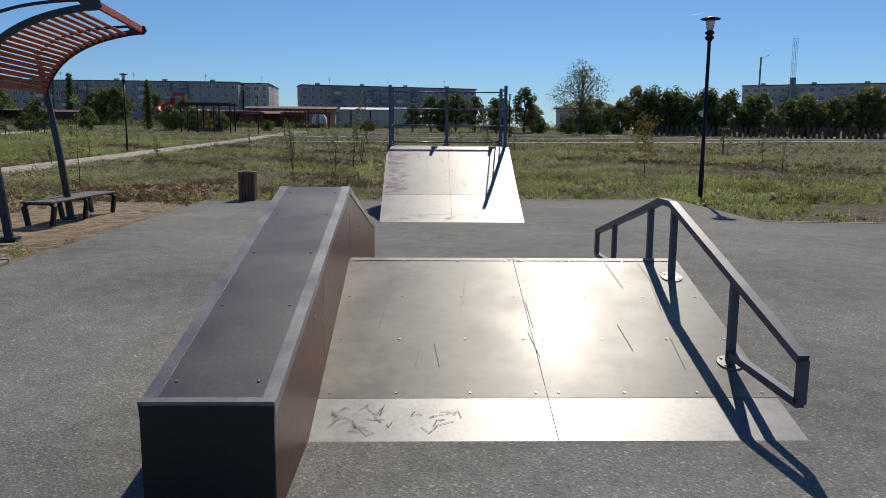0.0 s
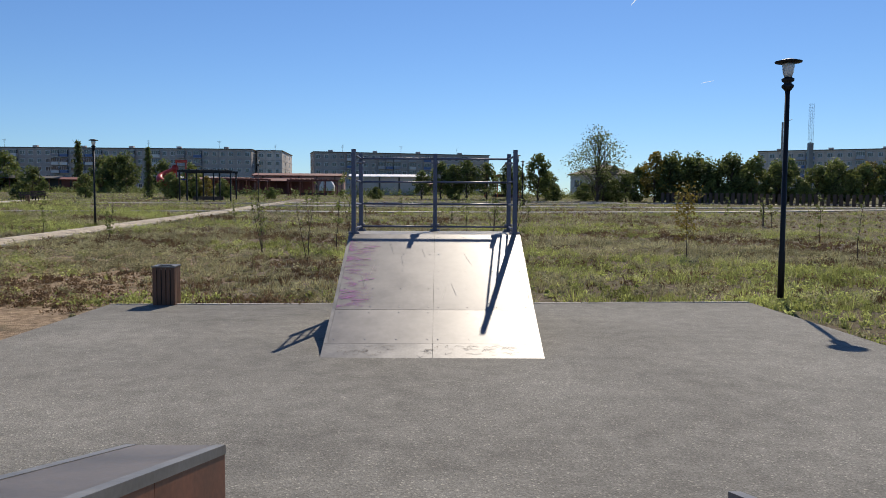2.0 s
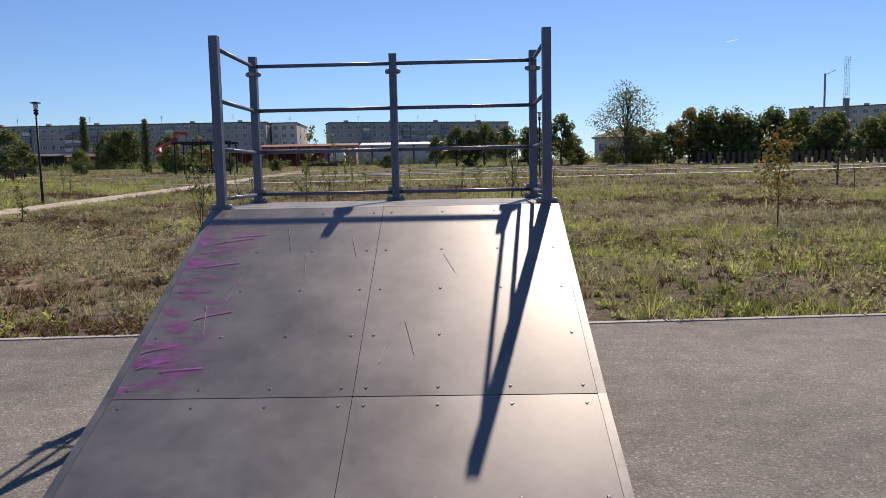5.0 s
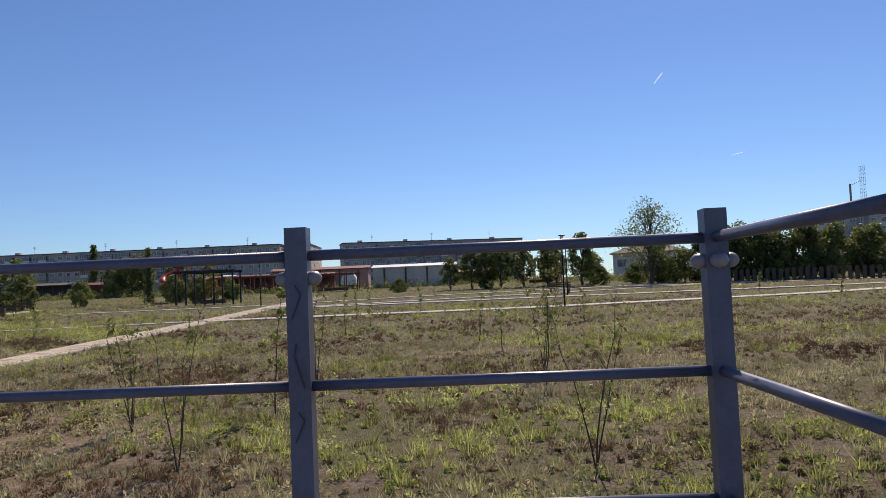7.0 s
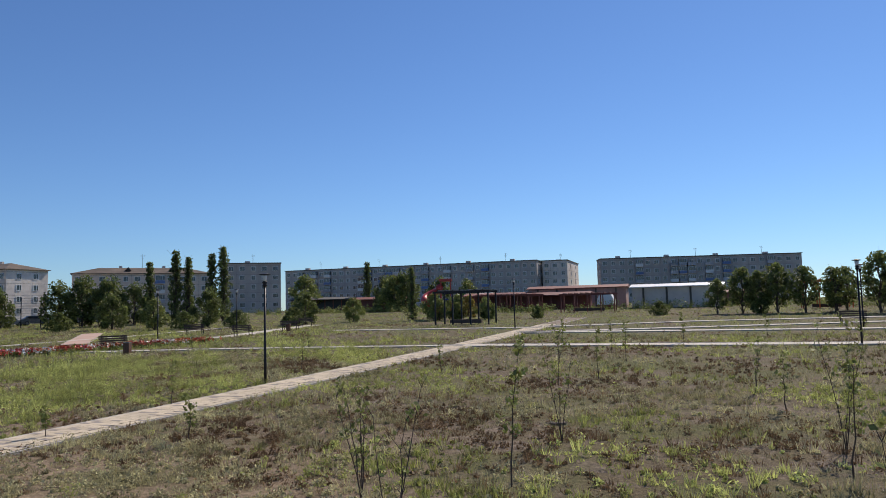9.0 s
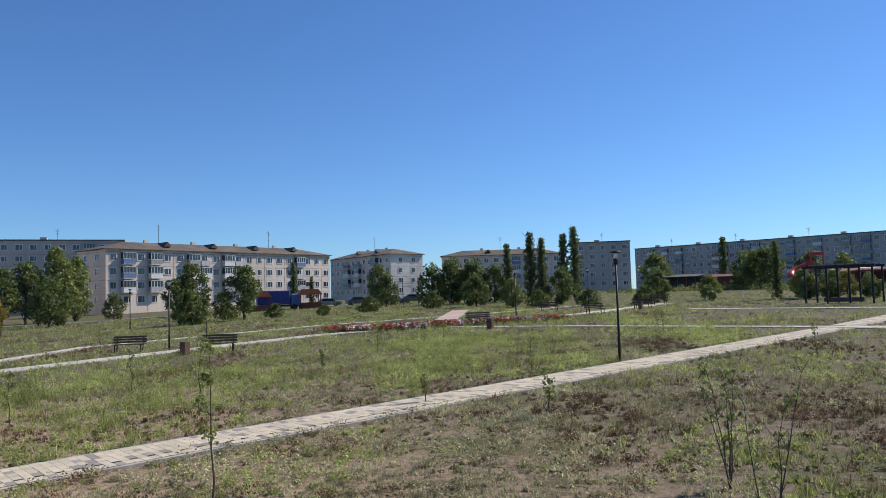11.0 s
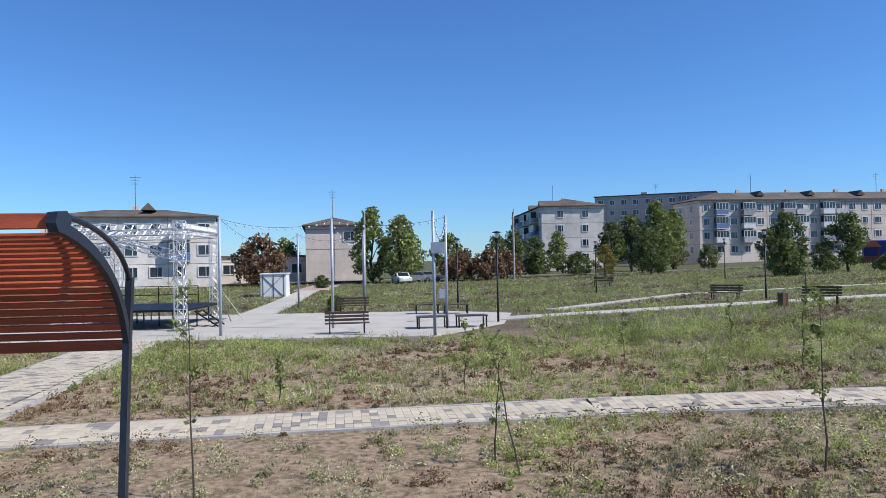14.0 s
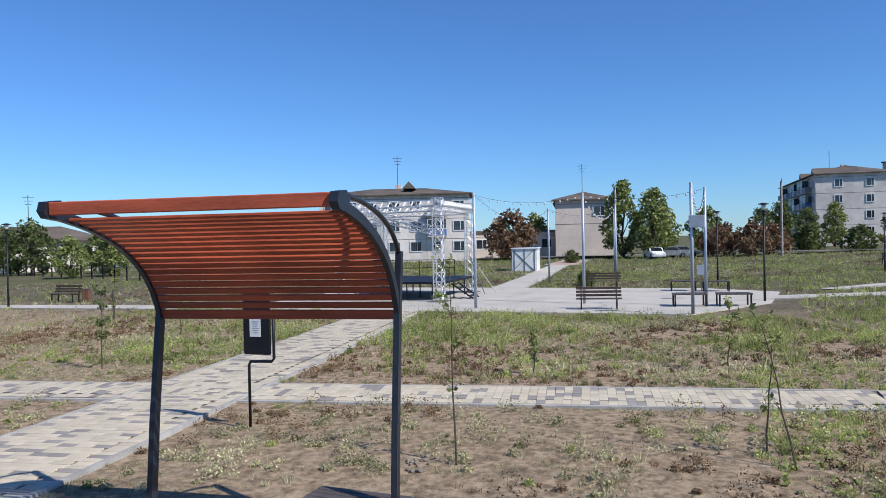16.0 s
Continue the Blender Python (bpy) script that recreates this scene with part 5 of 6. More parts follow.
# ---- parked vehicles ----
def car(x, y, turn, label="parked saloon car with dark windows", mat=M_CAR):
    c = thing("car", (x, y, float(slope(y)) - 0.01), turn, label, "car", "parked cars")
    body = prism([(-2.15, 0.28), (2.15, 0.28), (2.2, 0.62), (1.95, 0.82), (1.1, 0.92), (0.55, 1.42), (-1.15, 1.45), (-1.8, 0.98), (-2.15, 0.9)], -0.85, 0.85, "y")
    bmesh.ops.bevel(body, geom=list(body.edges), offset=0.06, segments=2, affect="EDGES")
    part("body", body, mat, c, smooth=False)
    for s in (-1, 1):
        part("side_window", prism([(0.95, 0.95), (0.5, 1.35), (-1.1, 1.37), (-1.55, 1.0)], s * 0.853 - 0.01, s * 0.853 + 0.01, "y"), M_GLASS, c)
    bm = bmesh.new()
    bm.faces.new([bm.verts.new(p) for p in ((1.10, -0.72, 0.955), (1.10, 0.72, 0.955), (0.63, 0.66, 1.385), (0.63, -0.66, 1.385))])
    part("windscreen", bm, M_GLASS, c)
    for sx in (-1.35, 1.35):
        for sy in (-0.78, 0.78):
            w = part("wheel", barbm((sx, sy - 0.1, 0.32), (sx, sy + 0.1, 0.32), 0.32, seg=16), M_TYRE, c)
            part("rim", barbm((sx, sy - 0.11, 0.32), (sx, sy + 0.11, 0.32), 0.19, seg=12), M_STEEL, w)
    for sy in (-0.6, 0.6):
        part("headlight", boxbm((2.17, sy, 0.66), (0.08, 0.3, 0.14)), M_GLASSW, c)
    return c


car(-98.6, 5.2, 20, "white parked car facing the park", M_WHITE)
car0 = car(-103, 7.0, 100, "grey parked saloon car", M_CAR)
for x, y, t in ((-106.7, 8.3, 95), (-111, 85.5, 70), (-108.5, 90, 75), (-104, 94.5, 60), (-102, 97.5, 60), (-100, 100.5, 60), (-98, 103.5, 60), (-96, 106.5, 60), (-92, 110, 60)):
    copy_thing(car0, pose(x, y, float(slope(y)) - 0.01, 0, 0, t))
truck = thing("truck", (-110.5, 75.5, float(slope(75.5)) - 0.01), 68, "blue tarpaulin-covered truck parked by the kiosks", "truck")
part("tarpaulin", boxbm((-1.0, 0, 2.0), (5.2, 2.4, 2.3), bevel=0.1), M_BLUE, truck)
part("cab", boxbm((2.6, 0, 1.55), (1.7, 2.2, 2.1), bevel=0.15), M_BALCB, truck)
part("chassis", boxbm((0, 0, 0.65), (6.6, 1.0, 0.3)), M_BLACK, truck)
for sx in (-2.4, 2.4):
    for sy in (-0.95, 0.95):
        part("wheel", barbm((sx, sy - 0.15, 0.46), (sx, sy + 0.15, 0.46), 0.46, seg=16), M_TYRE, truck)
mast = thing("radio_mast", (105, 215, GZ + 3.4), label="thin lattice radio mast on the skyline", category="mast")
part("lattice", truss(bmesh.new(), (0, 0, 15), (0, 0, 26), 1.0, 1.0), M_STEEL, mast)
part("base", boxbm((0, 0, 7.5), (1.2, 1.2, 15)), M_STEEL, mast)
for x, y in ((47, 105), (-99, 20), (-94, 1)):
    u = thing("utility_pole", (x, y, GZ + float(slope(y))), label="grey utility pole with a lamp arm", category="pole", group="utility poles")
    part("pole", barbm((0, 0, 0), (0, 0, 9 if x < 0 else 10.5), 0.13, seg=8), M_CONC, u)
    part("arm", barbm((0, 0, 8.8 if x < 0 else 10.3), (1.3, 0, 9.3 if x < 0 else 10.9), 0.06), M_STEEL, u)


# ---- vapour trails high in the sky ----
for a, b, r in (((365, 1466, 376), (381, 1462, 396), 0.9), ((491, 1429, 223.5), (512, 1421, 227), 0.5)):
    tr = new("vapour_trail", finish(tube(bmesh.new(), [a, Vector(a).lerp(b, 0.5), b], r, 5, [r * 0.5, r, r * 0.6]), "vapour_trail", M_TRAIL))
    tagged(tr, "short white vapour trail of a distant aircraft", "vapour trail", kind="structure")


# ---- trees ----
def leaf_cloud(rng, centres, radii, count, size, flat=1.0):
    """Loose leaf quads scattered through lobes."""
    k = np.arange(count) if len(centres) == count else rng.integers(0, len(centres), count)
    c, r = np.asarray(centres)[k], np.asarray(radii)[k]
    d = rng.normal(size=(count, 3))
    d /= np.linalg.norm(d, axis=1)[:, None]
    p = c + d * (r * rng.random(count) ** 0.45)[:, None] * np.array([1, 1, flat])
    u = rng.normal(size=(count, 3))
    u /= np.linalg.norm(u, axis=1)[:, None]
    v = np.cross(u, rng.normal(size=(count, 3)))
    v /= np.linalg.norm(v, axis=1)[:, None]
    s = (size * rng.uniform(0.6, 1.4, count))[:, None]
    return np.stack([p - u * s, p + v * s * 0.55, p + u * s, p - v * s * 0.55], 1)


GROWN = {}


def tree(name, x, y, h, spread, seed, leaf, label, count=1500, size=0.3, clear=0.25, lobes=14, narrow=False, cat="tree", group=""):
    rng = np.random.default_rng(seed)
    x, y, up, k = lift(x, y)
    h, spread, size = h * k, spread * k, size * k
    t = thing(name, (x, y, GZ + up - 0.05), 0, label, cat, group)
    GROWN[t.name] = k
    bm = bmesh.new()
    r0 = 0.022 * h
    trunk = [(0.05 * h * math.sin(k * 1.3 + seed) * 0.3, 0.05 * h * math.cos(k * 1.7 + seed) * 0.3, h * 0.82 * k / 6) for k in range(7)]
    trunk[0] = (0, 0, 0)
    tube(bm, trunk, r0, 7, [r0 * (1 - 0.13 * k) for k in range(7)])
    centres, radii = [], []
    for i in range(lobes):
        f = clear + (1 - clear) * (i + 0.5) / lobes
        a = i * 2.4 + rng.random()
        wide = spread * (math.sin(math.pi * min(0.95, (f - clear) / (1 - clear) * 0.85 + 0.15)) if not narrow else 0.8 * (1.05 - 0.8 * f)) * rng.uniform(0.2 if narrow else 0.55, 1.0)
        c = Vector((wide * math.cos(a), wide * math.sin(a), h * f * 0.97))
        s = Vector(trunk[min(6, int(max(f - 0.2, 0.1) * 6 / 0.9))])
        mid = s.lerp(c, 0.5) + Vector((0, 0, 0.04 * h))
        tube(bm, [s, mid, c], 0, 5, [r0 * 0.4, r0 * 0.25, r0 * 0.08])
        for j in range(2):
            e = c + Vector(rng.normal(size=3)) * spread * 0.25
            tube(bm, [mid, e], 0, 4, [r0 * 0.16, r0 * 0.04])
        centres.append(c)
        radii.append(spread * rng.uniform(0.28, 0.5) * (0.75 if narrow else 1))
    part("trunk", bm, M_BARK, t)
    crown = new("crown", tri_soup("crown", leaf_cloud(rng, centres, radii, count, size), leaf, True))
    crown.parent = t
    return t


def copies(ob, places):
    for x, y, s, r in places:
        x, y, up, k = lift(x, y)
        s *= k / GROWN[ob.name]
        copy_thing(ob, pose(x, y, GZ + up - 0.05, 0, 0, r) @ Matrix.Diagonal((s, s, s * (0.92 + 0.16 * ((r * 7) % 10) / 10), 1)))


lone = tree("tree", 37.0, 165, 16.5, 6.8, 2, M_LEAFL, "tall airy green tree with an open crown", 3600, 0.22, 0.32, 34)
dark = tree("tree", 26.5, 190, 12.5, 4.0, 3, M_LEAF, "dark rounded street tree", 2200, 0.36, 0.25, 14)
dark2 = tree("tree", 52, 158, 10.5, 4.6, 5, M_LEAF, "dense dark green tree in the grove", 2600, 0.36, 0.12, 16)
olive = tree("tree", 66, 160, 10.0, 4.4, 6, M_LEAFL, "olive green tree in the grove", 2300, 0.36, 0.12, 16)
yellow = tree("tree", 49, 160, 11.5, 3.6, 8, M_LEAFY, "yellowing autumn tree in the grove", 1800, 0.34, 0.18, 14)
poplar = tree("tree", -83, 198, 15.0, 2.4, 9, M_LEAF, "slim feathery dark poplar", 2200, 0.24, 0.05, 46, True)
brown = tree("tree", -101, -14, 6.4, 3.3, 10, M_LEAFB, "reddish brown autumn tree by the street", 1700, 0.32, 0.15, 14)
bush = tree("bush", -100, 56, 4.5, 2.6, 12, M_LEAF, "dense dark green roadside bush", 1500, 0.28, 0.05, 12, cat="bush")
copies(dark, [(8, 215, 1.05, 40), (14, 212, 0.95, 80), (20, 208, 0.9, 120), (0, 219, 1.0, 10), (4, 214, 0.9, 200), (-6, 216, 0.75, 33), (26, 240, 1.0, 70), (36, 232, 0.8, 160), (22, 225, 0.7, 210), (33, 220, 0.75, 260), (-112, 70, 0.75, 20)])
copies(dark2, [(56, 156, 1.05, 30), (60, 158, 0.95, 80), (64, 154, 1.05, 140), (74, 152, 0.9, 200), (84, 148, 0.9, 250), (44, 166, 0.7, 300), (40, 172, 0.7, 15), (95, 146, 0.9, 77), (-123, 44, 0.7, 10), (-140, 150, 0.8, 190), (-120, 160, 0.8, 111), (-104, 178, 0.75, 222), (48, 168, 0.8, 45), (54, 164, 0.95, 99), (-62, -58, 0.55, 99), (-66, -66, 0.5, 12), (-58, -64, 0.55, 41)])
copies(olive, [(70, 156, 1.0, 45), (78, 158, 1.05, 90), (82, 152, 0.8, 135), (88, 156, 1.0, 10), (92, 152, 0.9, 60), (100, 150, 1.1, 22), (106, 146, 1.0, 88), (58, 150, 0.55, 50), (66, 148, 0.5, 5), (76, 146, 0.5, 170), (-118, 140, 0.7, 80), (-56, -46, 0.42, 20), (-60, -45, 0.42, 60), (-66, -52, 0.5, 130), (-100, 196, 0.7, 20), (-76, 196, 0.75, 60), (-70, 198, 0.7, 130), (-73, 193, 0.6, 170), (-62, 198, 0.6, 230)])
pale = tree("tree", -101.5, 1.0, 10.2, 2.6, 31, M_LEAFL, "tall pale green roadside tree", 2600, 0.26, 0.12, 22)
copies(pale, [(-100.0, 4.9, 0.95, 70), (76, 160, 0.9, 40), (104, 152, 1.0, 300)])
copies(yellow, [(61, 165, 0.95, 20), (71, 163, 0.85, 110), (97, 158, 0.9, 60), (-66, 196, 0.6, 20), (-110, 34, 0.45, 70)])


def grown(ob, natural, places):
    """Copies at true spots of the rising field with true heights."""
    for x, y, h, r in places:
        k = h / natural
        copy_thing(ob, pose(x, y, GZ + float(slope(y)) - 0.05, 0, 0, r) @ Matrix.Diagonal((k, k, k, 1)))


grown(poplar, 6.0, [(-78.5, 96.5, 8.8, 70), (-73.9, 96.6, 10.2, 120), (-72.6, 97.6, 9.3, 200), (-69.0, 98.2, 9.6, 260), (-67.8, 99.2, 10.6, 20), (-116, 81.5, 8.2, 30), (-69.5, 146, 10.0, 80), (-112.5, 83, 5.5, 10)])
grown(dark, 5.2, [(-116, 36.3, 7.6, 0), (-117.5, 39.6, 8.6, 150), (-108.5, 59.7, 7.6, 220), (-96, 85.1, 6.4, 60), (-128, 22, 7.4, 40), (-131, 26, 6.4, 90), (-124, 19, 6.6, 10), (-108, 57, 5.4, 130)])
grown(pale, 10.2, [(-118, 43.6, 10.8, 140), (-119.5, 46.6, 9.4, 30), (-140, 31, 7.5, 77)])
grown(dark2, 4.9, [(-84, 86, 5.6, 10), (-81.5, 87.5, 6.2, 60), (-79, 89.5, 6.0, 110), (-76.5, 91.5, 5.2, 160), (-90, 82, 4.6, 200), (-113, 50, 3.6, 20), (-112, 66, 3.2, 90), (-60, 135, 6.0, 15), (-54.4, 130.6, 6.4, 75), (-48.6, 133, 5.4, 140)])
grown(olive, 4.6, [(-120, -15, 6.5, 0), (-128, 4, 6.8, 50), (-130, 11, 7.0, 100), (-118, -20, 5.5, 150), (-80, 139.5, 7.0, 30), (-57, 132, 6.0, 200), (-44, 134, 5.0, 250)])
copies(brown, [(-104, 13.5, 0.7, 60), (-106, 17, 0.72, 130), (-110, 12, 0.6, 200), (-97, -13, 0.6, 40), (-114, 20, 0.7, 250)])
copies(bush, [(-122, 72, 0.7, 40), (-120, 80, 0.6, 80), (-118, 89, 0.5, 120), (-124, 65, 0.8, 160), (-127, 106, 0.8, 20), (-128, 33, 0.9, 60), (-130, 26, 1.0, 90), (-110, 140, 0.9, 10), (-104, 150, 0.9, 50), (-96, 160, 0.9, 95), (-70, 198, 0.7, 15), (-62, 200, 0.8, 65), (-50, 205, 0.7, 115), (-20, 214, 0.8, 5), (4, 212, 0.8, 35), (62, 142, 0.6, 70), (54, 146, 0.5, 20), (-86, -3, 0.35, 10), (-46, 5.2, 0.22, 0), (44, 178, 1.1, 5), (38, 184, 1.1, 60), (31, 192, 1.0, 120), (-140, 135, 0.9, 15), (-70, -42, 0.5, 5), (-55, -35, 0.5, 5)])


# ---- saplings ----
def sapling(x, y, h, seed, stems=1, leaves=60, lean=0.0, leaf=None, staked=False, label="young planted sapling with few yellow-green leaves"):
    rng = np.random.default_rng(seed)
    t = thing("sapling", (x, y, GZ + float(slope(y)) - 0.04), 0, label, "sapling", "planted saplings")
    tips = []
    for s in range(stems):
        a = rng.uniform(0, math.tau)
        out = lean if stems == 1 else rng.uniform(0.10, 0.28)
        hh = h * rng.uniform(0.75, 1.0)
        pts = [Vector((out * hh * (k / 5) ** 1.2 * math.cos(a), out * hh * (k / 5) ** 1.2 * math.sin(a), hh * k / 5)) + Vector((*(rng.normal(size=2) * 0.018 * (k > 0)), 0)) for k in range(6)]
        r = 0.014 if stems == 1 else 0.010
        part("stem", tube(bmesh.new(), pts, r, 5, [r * (1.15 - 0.17 * k) for k in range(6)]), M_BARK, t)
        for k in range(2, 6):
            for j in range(2):
                b = rng.uniform(0, math.tau)
                ln = rng.uniform(0.12, 0.32) * h / 2
                e = pts[k] + Vector((math.cos(b) * ln * 0.6, math.sin(b) * ln * 0.6, ln * 0.8))
                part("twig", tube(bmesh.new(), [pts[k], e], 0, 4, [0.005, 0.002]), M_BARK, t)
                tips.append(e)
                tips.append(pts[k].lerp(e, 0.5))
    if leaves:
        co = leaf_cloud(rng, tips, [0.09 if leaves < 500 else 0.34] * len(tips), leaves, 0.042 if leaves < 500 else 0.045)
        crown = new("leaves", tri_soup("leaves", co, leaf or M_LEAFL, True))
        crown.parent = t
    if staked:
        part("stake", barbm((0.06, 0, 0), (0.06, 0, h * 0.8), 0.03, seg=6), M_WOOD, t, "thin wooden stake")
    return t


SAPS = [(-5.3, 22.9, 1.7, 5, 110), (-3.3, 24.1, 2.2, 1, 110), (-3.3, 27.6, 2.2, 3, 70), (1.0, 32.3, 1.6, 1, 60), (0.35, 35.1, 1.6, 2, 40), (1.75, 27.8, 2.3, 3, 90), (-11.0, 25.8, 1.2, 1, 70), (-4.3, 43.5, 1.6, 1, 60), (-2.8, 53.4, 1.6, 1, 110), (-4.4, 37.8, 1.7, 1, 70), (-14.9, 25.5, 0.7, 1, 80), (-18.4, 21.0, 2.0, 1, 70), (-23.2, 27.8, 0.9, 1, 90), (1.6, 19.8, 2.0, 3, 40), (-3.55, 20.4, 2.1, 3, 30), (1.6, 25.6, 1.8, 1, 60), (6.85, 22.2, 2.2, 1, 560), (13.3, 27.5, 1.7, 1, 60), (14.4, 33.8, 1.8, 1, 80), (-9.6, 9.46, 2.6, 1, 50), (-16.3, 8.9, 1.1, 1, 90), (-17.5, 12.9, 1.5, 1, 90), (-10.57, 13.6, 1.9, 1, 30), (-14.6, -1.4, 1.8, 1, 160), (-10.3, 17.6, 2.53, 1, 120), (-11.2, 13.3, 1.7, 1, 20), (-16.8, 39.3, 1.36, 1, 50), (-10.4, 38.7, 1.3, 1, 50), (-6.9, 42.9, 1.31, 1, 60), (4.7, 41.8, 1.4, 1, 60), (10.6, 44.7, 1.43, 2, 70), (15.5, 37.4, 1.46, 1, 80), (17.6, 47.4, 1.47, 1, 80), (-20.8, 46.3, 1.34, 1, 60), (-26.4, 32.6, 1.45, 1, 60), (-28.9, 38.7, 1.37, 1, 60), (-24.5, 21.5, 1.41, 1, 70), (-21.4, 17.4, 1.36, 1, 60), (-45.1, 21.5, 1.88, 1, 60), (-48.8, 28.1, 1.69, 1, 60), (-49.8, 35.4, 1.58, 1, 60), (-29.3, 47.4, 1.32, 1, 60), (11.3, 21.5, 1.5, 1, 30), (18.7, 27.7, 1.6, 2, 40), (-5.5, 47.4, 1.39, 1, 60), (18.0, 58.6, 1.3, 1, 90), (-10.3, 58.6, 1.3, 1, 90), (1.3, 58.6, 1.42, 1, 90), (-20, -3.5, 1.8, 1, 120), (-24, -10, 1.6, 1, 120), (-15.6, 30.4, 1.3, 1, 60)]
for i, (x, y, h, st, lv) in enumerate(SAPS):
    if (x, y) == (-14.6, -1.4):
        sapling(x, y, h, i + 40, st, lv * 2, 0.03, M_LEAF, label="young sapling with dense dark green leaves")
    elif (x, y) == (6.85, 22.2):
        sapling(x, y, h, i + 40, st, lv, 0.02, M_LEAFY, label="young sapling with bright yellow leaves")
    elif (x, y) == (-10.57, 13.6):
        sapling(x, y, h, i + 40, st, lv, 0.30, label="thin leaning sapling with few leaves")
    else:
        sapling(x, y, h, i + 40, st, int(lv * 1.8), 0.03 + 0.08 * ((i * 5) % 7) / 7, staked=(i > 24 and i % 9 == 4))


# ---- grass and weeds ----
def lumps(x, y, s, ph):
    """Smooth patchy pattern between -1 and 1."""
    return (np.sin(x * s + 1.7 * np.sin(y * s * 0.8 + ph) + ph) + np.sin(y * s * 1.2 + 1.3 * np.sin(x * s * 0.7 - ph)) + 0.8 * np.sin((x + y) * s * 2.1 + ph * 2) + 0.6 * np.sin((x - 1.4 * y) * s * 3.7)) / 3.4


def near_line(x, y, line, w):
    hit = np.zeros(len(x), bool)
    for (ax, ay), (bx, by) in zip(line, line[1:]):
        dx, dy = bx - ax, by - ay
        t = np.clip(((x - ax) * dx + (y - ay) * dy) / (dx * dx + dy * dy), 0, 1)
        hit |= np.hypot(x - ax - t * dx, y - ay - t * dy) < w
    return hit


def off_paving(x, y):
    bad = np.zeros(len(x), bool)
    for line, width in PAVED:
        bad |= near_line(x, y, line, width / 2 + 0.05)
    bad |= (y < np.interp(x, [-5.6, 5.3], [13.45, 14.1])) & (x > -5.6) & (x < 5.4) & (y > -16)
    bad |= (x > -5.6) & (x < 16.2) & (y < 9.6)
    bad |= (x < -28.8) & (x > -43.6) & (y > -9) & (y < 15.8)
    bad |= ((x + 7.0) / 1.6) ** 2 + ((y - 9.8) / 3.4) ** 2 < 1
    return ~bad


def tufts(rng, x, y, blades, height, width, spread):
    """Blades as slim triangles leaning out of each tuft."""
    n = len(x)
    z = field_height(x, y) - 0.01
    base = np.repeat(np.stack([x, y, z], 1), blades, 0)
    h = np.repeat(height, blades) * rng.uniform(0.45, 1.1, n * blades)
    sp = np.repeat(spread, blades)
    a = rng.uniform(0, math.tau, n * blades)
    r = sp * np.sqrt(rng.random(n * blades))
    base[:, 0] += r * np.cos(a)
    base[:, 1] += r * np.sin(a)
    ang = rng.uniform(0, math.tau, n * blades)
    ln = rng.uniform(0.1, 0.75, n * blades) * h
    tip = base + np.stack([ln * np.cos(a) + 0.1 * h * rng.normal(size=n * blades), ln * np.sin(a) + 0.1 * h * rng.normal(size=n * blades), h], 1)
    w = np.repeat(width, blades) * rng.uniform(0.6, 1.4, n * blades)
    side = np.stack([np.cos(ang) * w, np.sin(ang) * w, np.zeros(n * blades)], 1)
    return np.stack([base - side, base + side, tip], 1)


def scatter(rng, x0, x1, y0, y1, per_m2):
    n = int((x1 - x0) * (y1 - y0) * per_m2)
    x, y = rng.uniform(x0, x1, n), rng.uniform(y0, y1, n)
    k = off_paving(x, y)
    return x[k], y[k]


rng = np.random.default_rng(11)


def plant_kinds(x, y, jitter):
    """0 green, 1 pale dry, 2 brown: by broad patches of the field, with smaller ones among them."""
    g = lumps(x, y, 0.33, 0.7) + 0.5 * lumps(x, y, 1.25, 4.2) + jitter * rng.normal(size=len(x))
    b = lumps(x, y, 0.42, 3.1) + 0.5 * lumps(x, y, 1.6, 1.1) + jitter * rng.normal(size=len(x))
    lush = ((x < -17.6) & (x > -42) & (y > -8) & (y < 60)).astype(float)
    bare = ((x > -15.0) & (x < -5.5) & (y < 24)).astype(float)
    verge = ((np.abs(x - 6.3) < 0.9) & (y < 13.8)) | ((np.abs(y - 14.0) < 0.6) & (x < 6))
    open_field = (x > -14) & (x < 16) & (y > 14.8) & (y < 60)
    far = y > 55
    green = g - 0.12 * open_field + 0.34 * lush * (x < -20.5) + 0.05 * lush - 0.30 * bare + 0.4 * verge + 0.15 * far + 0.2 * (x < -42) > 0.22
    return np.where(green, 0, np.where(b > 0.12, 2, 1)), lush, bare


bands = [(-14, 16, 13.3, 24, 34, 1.0, 18), (-14, 16, 24, 36, 18, 1.15, 16), (-29, 16, 36, 60, 8, 1.3, 14), (-16, -5.6, -8, 30, 14, 0.8, 20), (-31, -15, -12, 45, 15, 1.1, 15), (16, 42, 9, 60, 4, 1.2, 12), (-75, -29, -20, 80, 4.5, 1.5, 10), (-60, -29, -40, -20, 3, 1.4, 10), (-29, -6, -40, -8, 4, 1.2, 10), (-60, 40, 60, 125, 1.3, 1.5, 9), (-110, -75, -30, 100, 2.2, 1.9, 9), (-110, -60, -60, 130, 0.5, 2.0, 8), (-8, -5.55, 12.5, 14.5, 30, 0.8, 14), (5.3, 8, 9.4, 15, 25, 0.9, 14)]
soup = {"green": [], "dry": [], "brown": []}
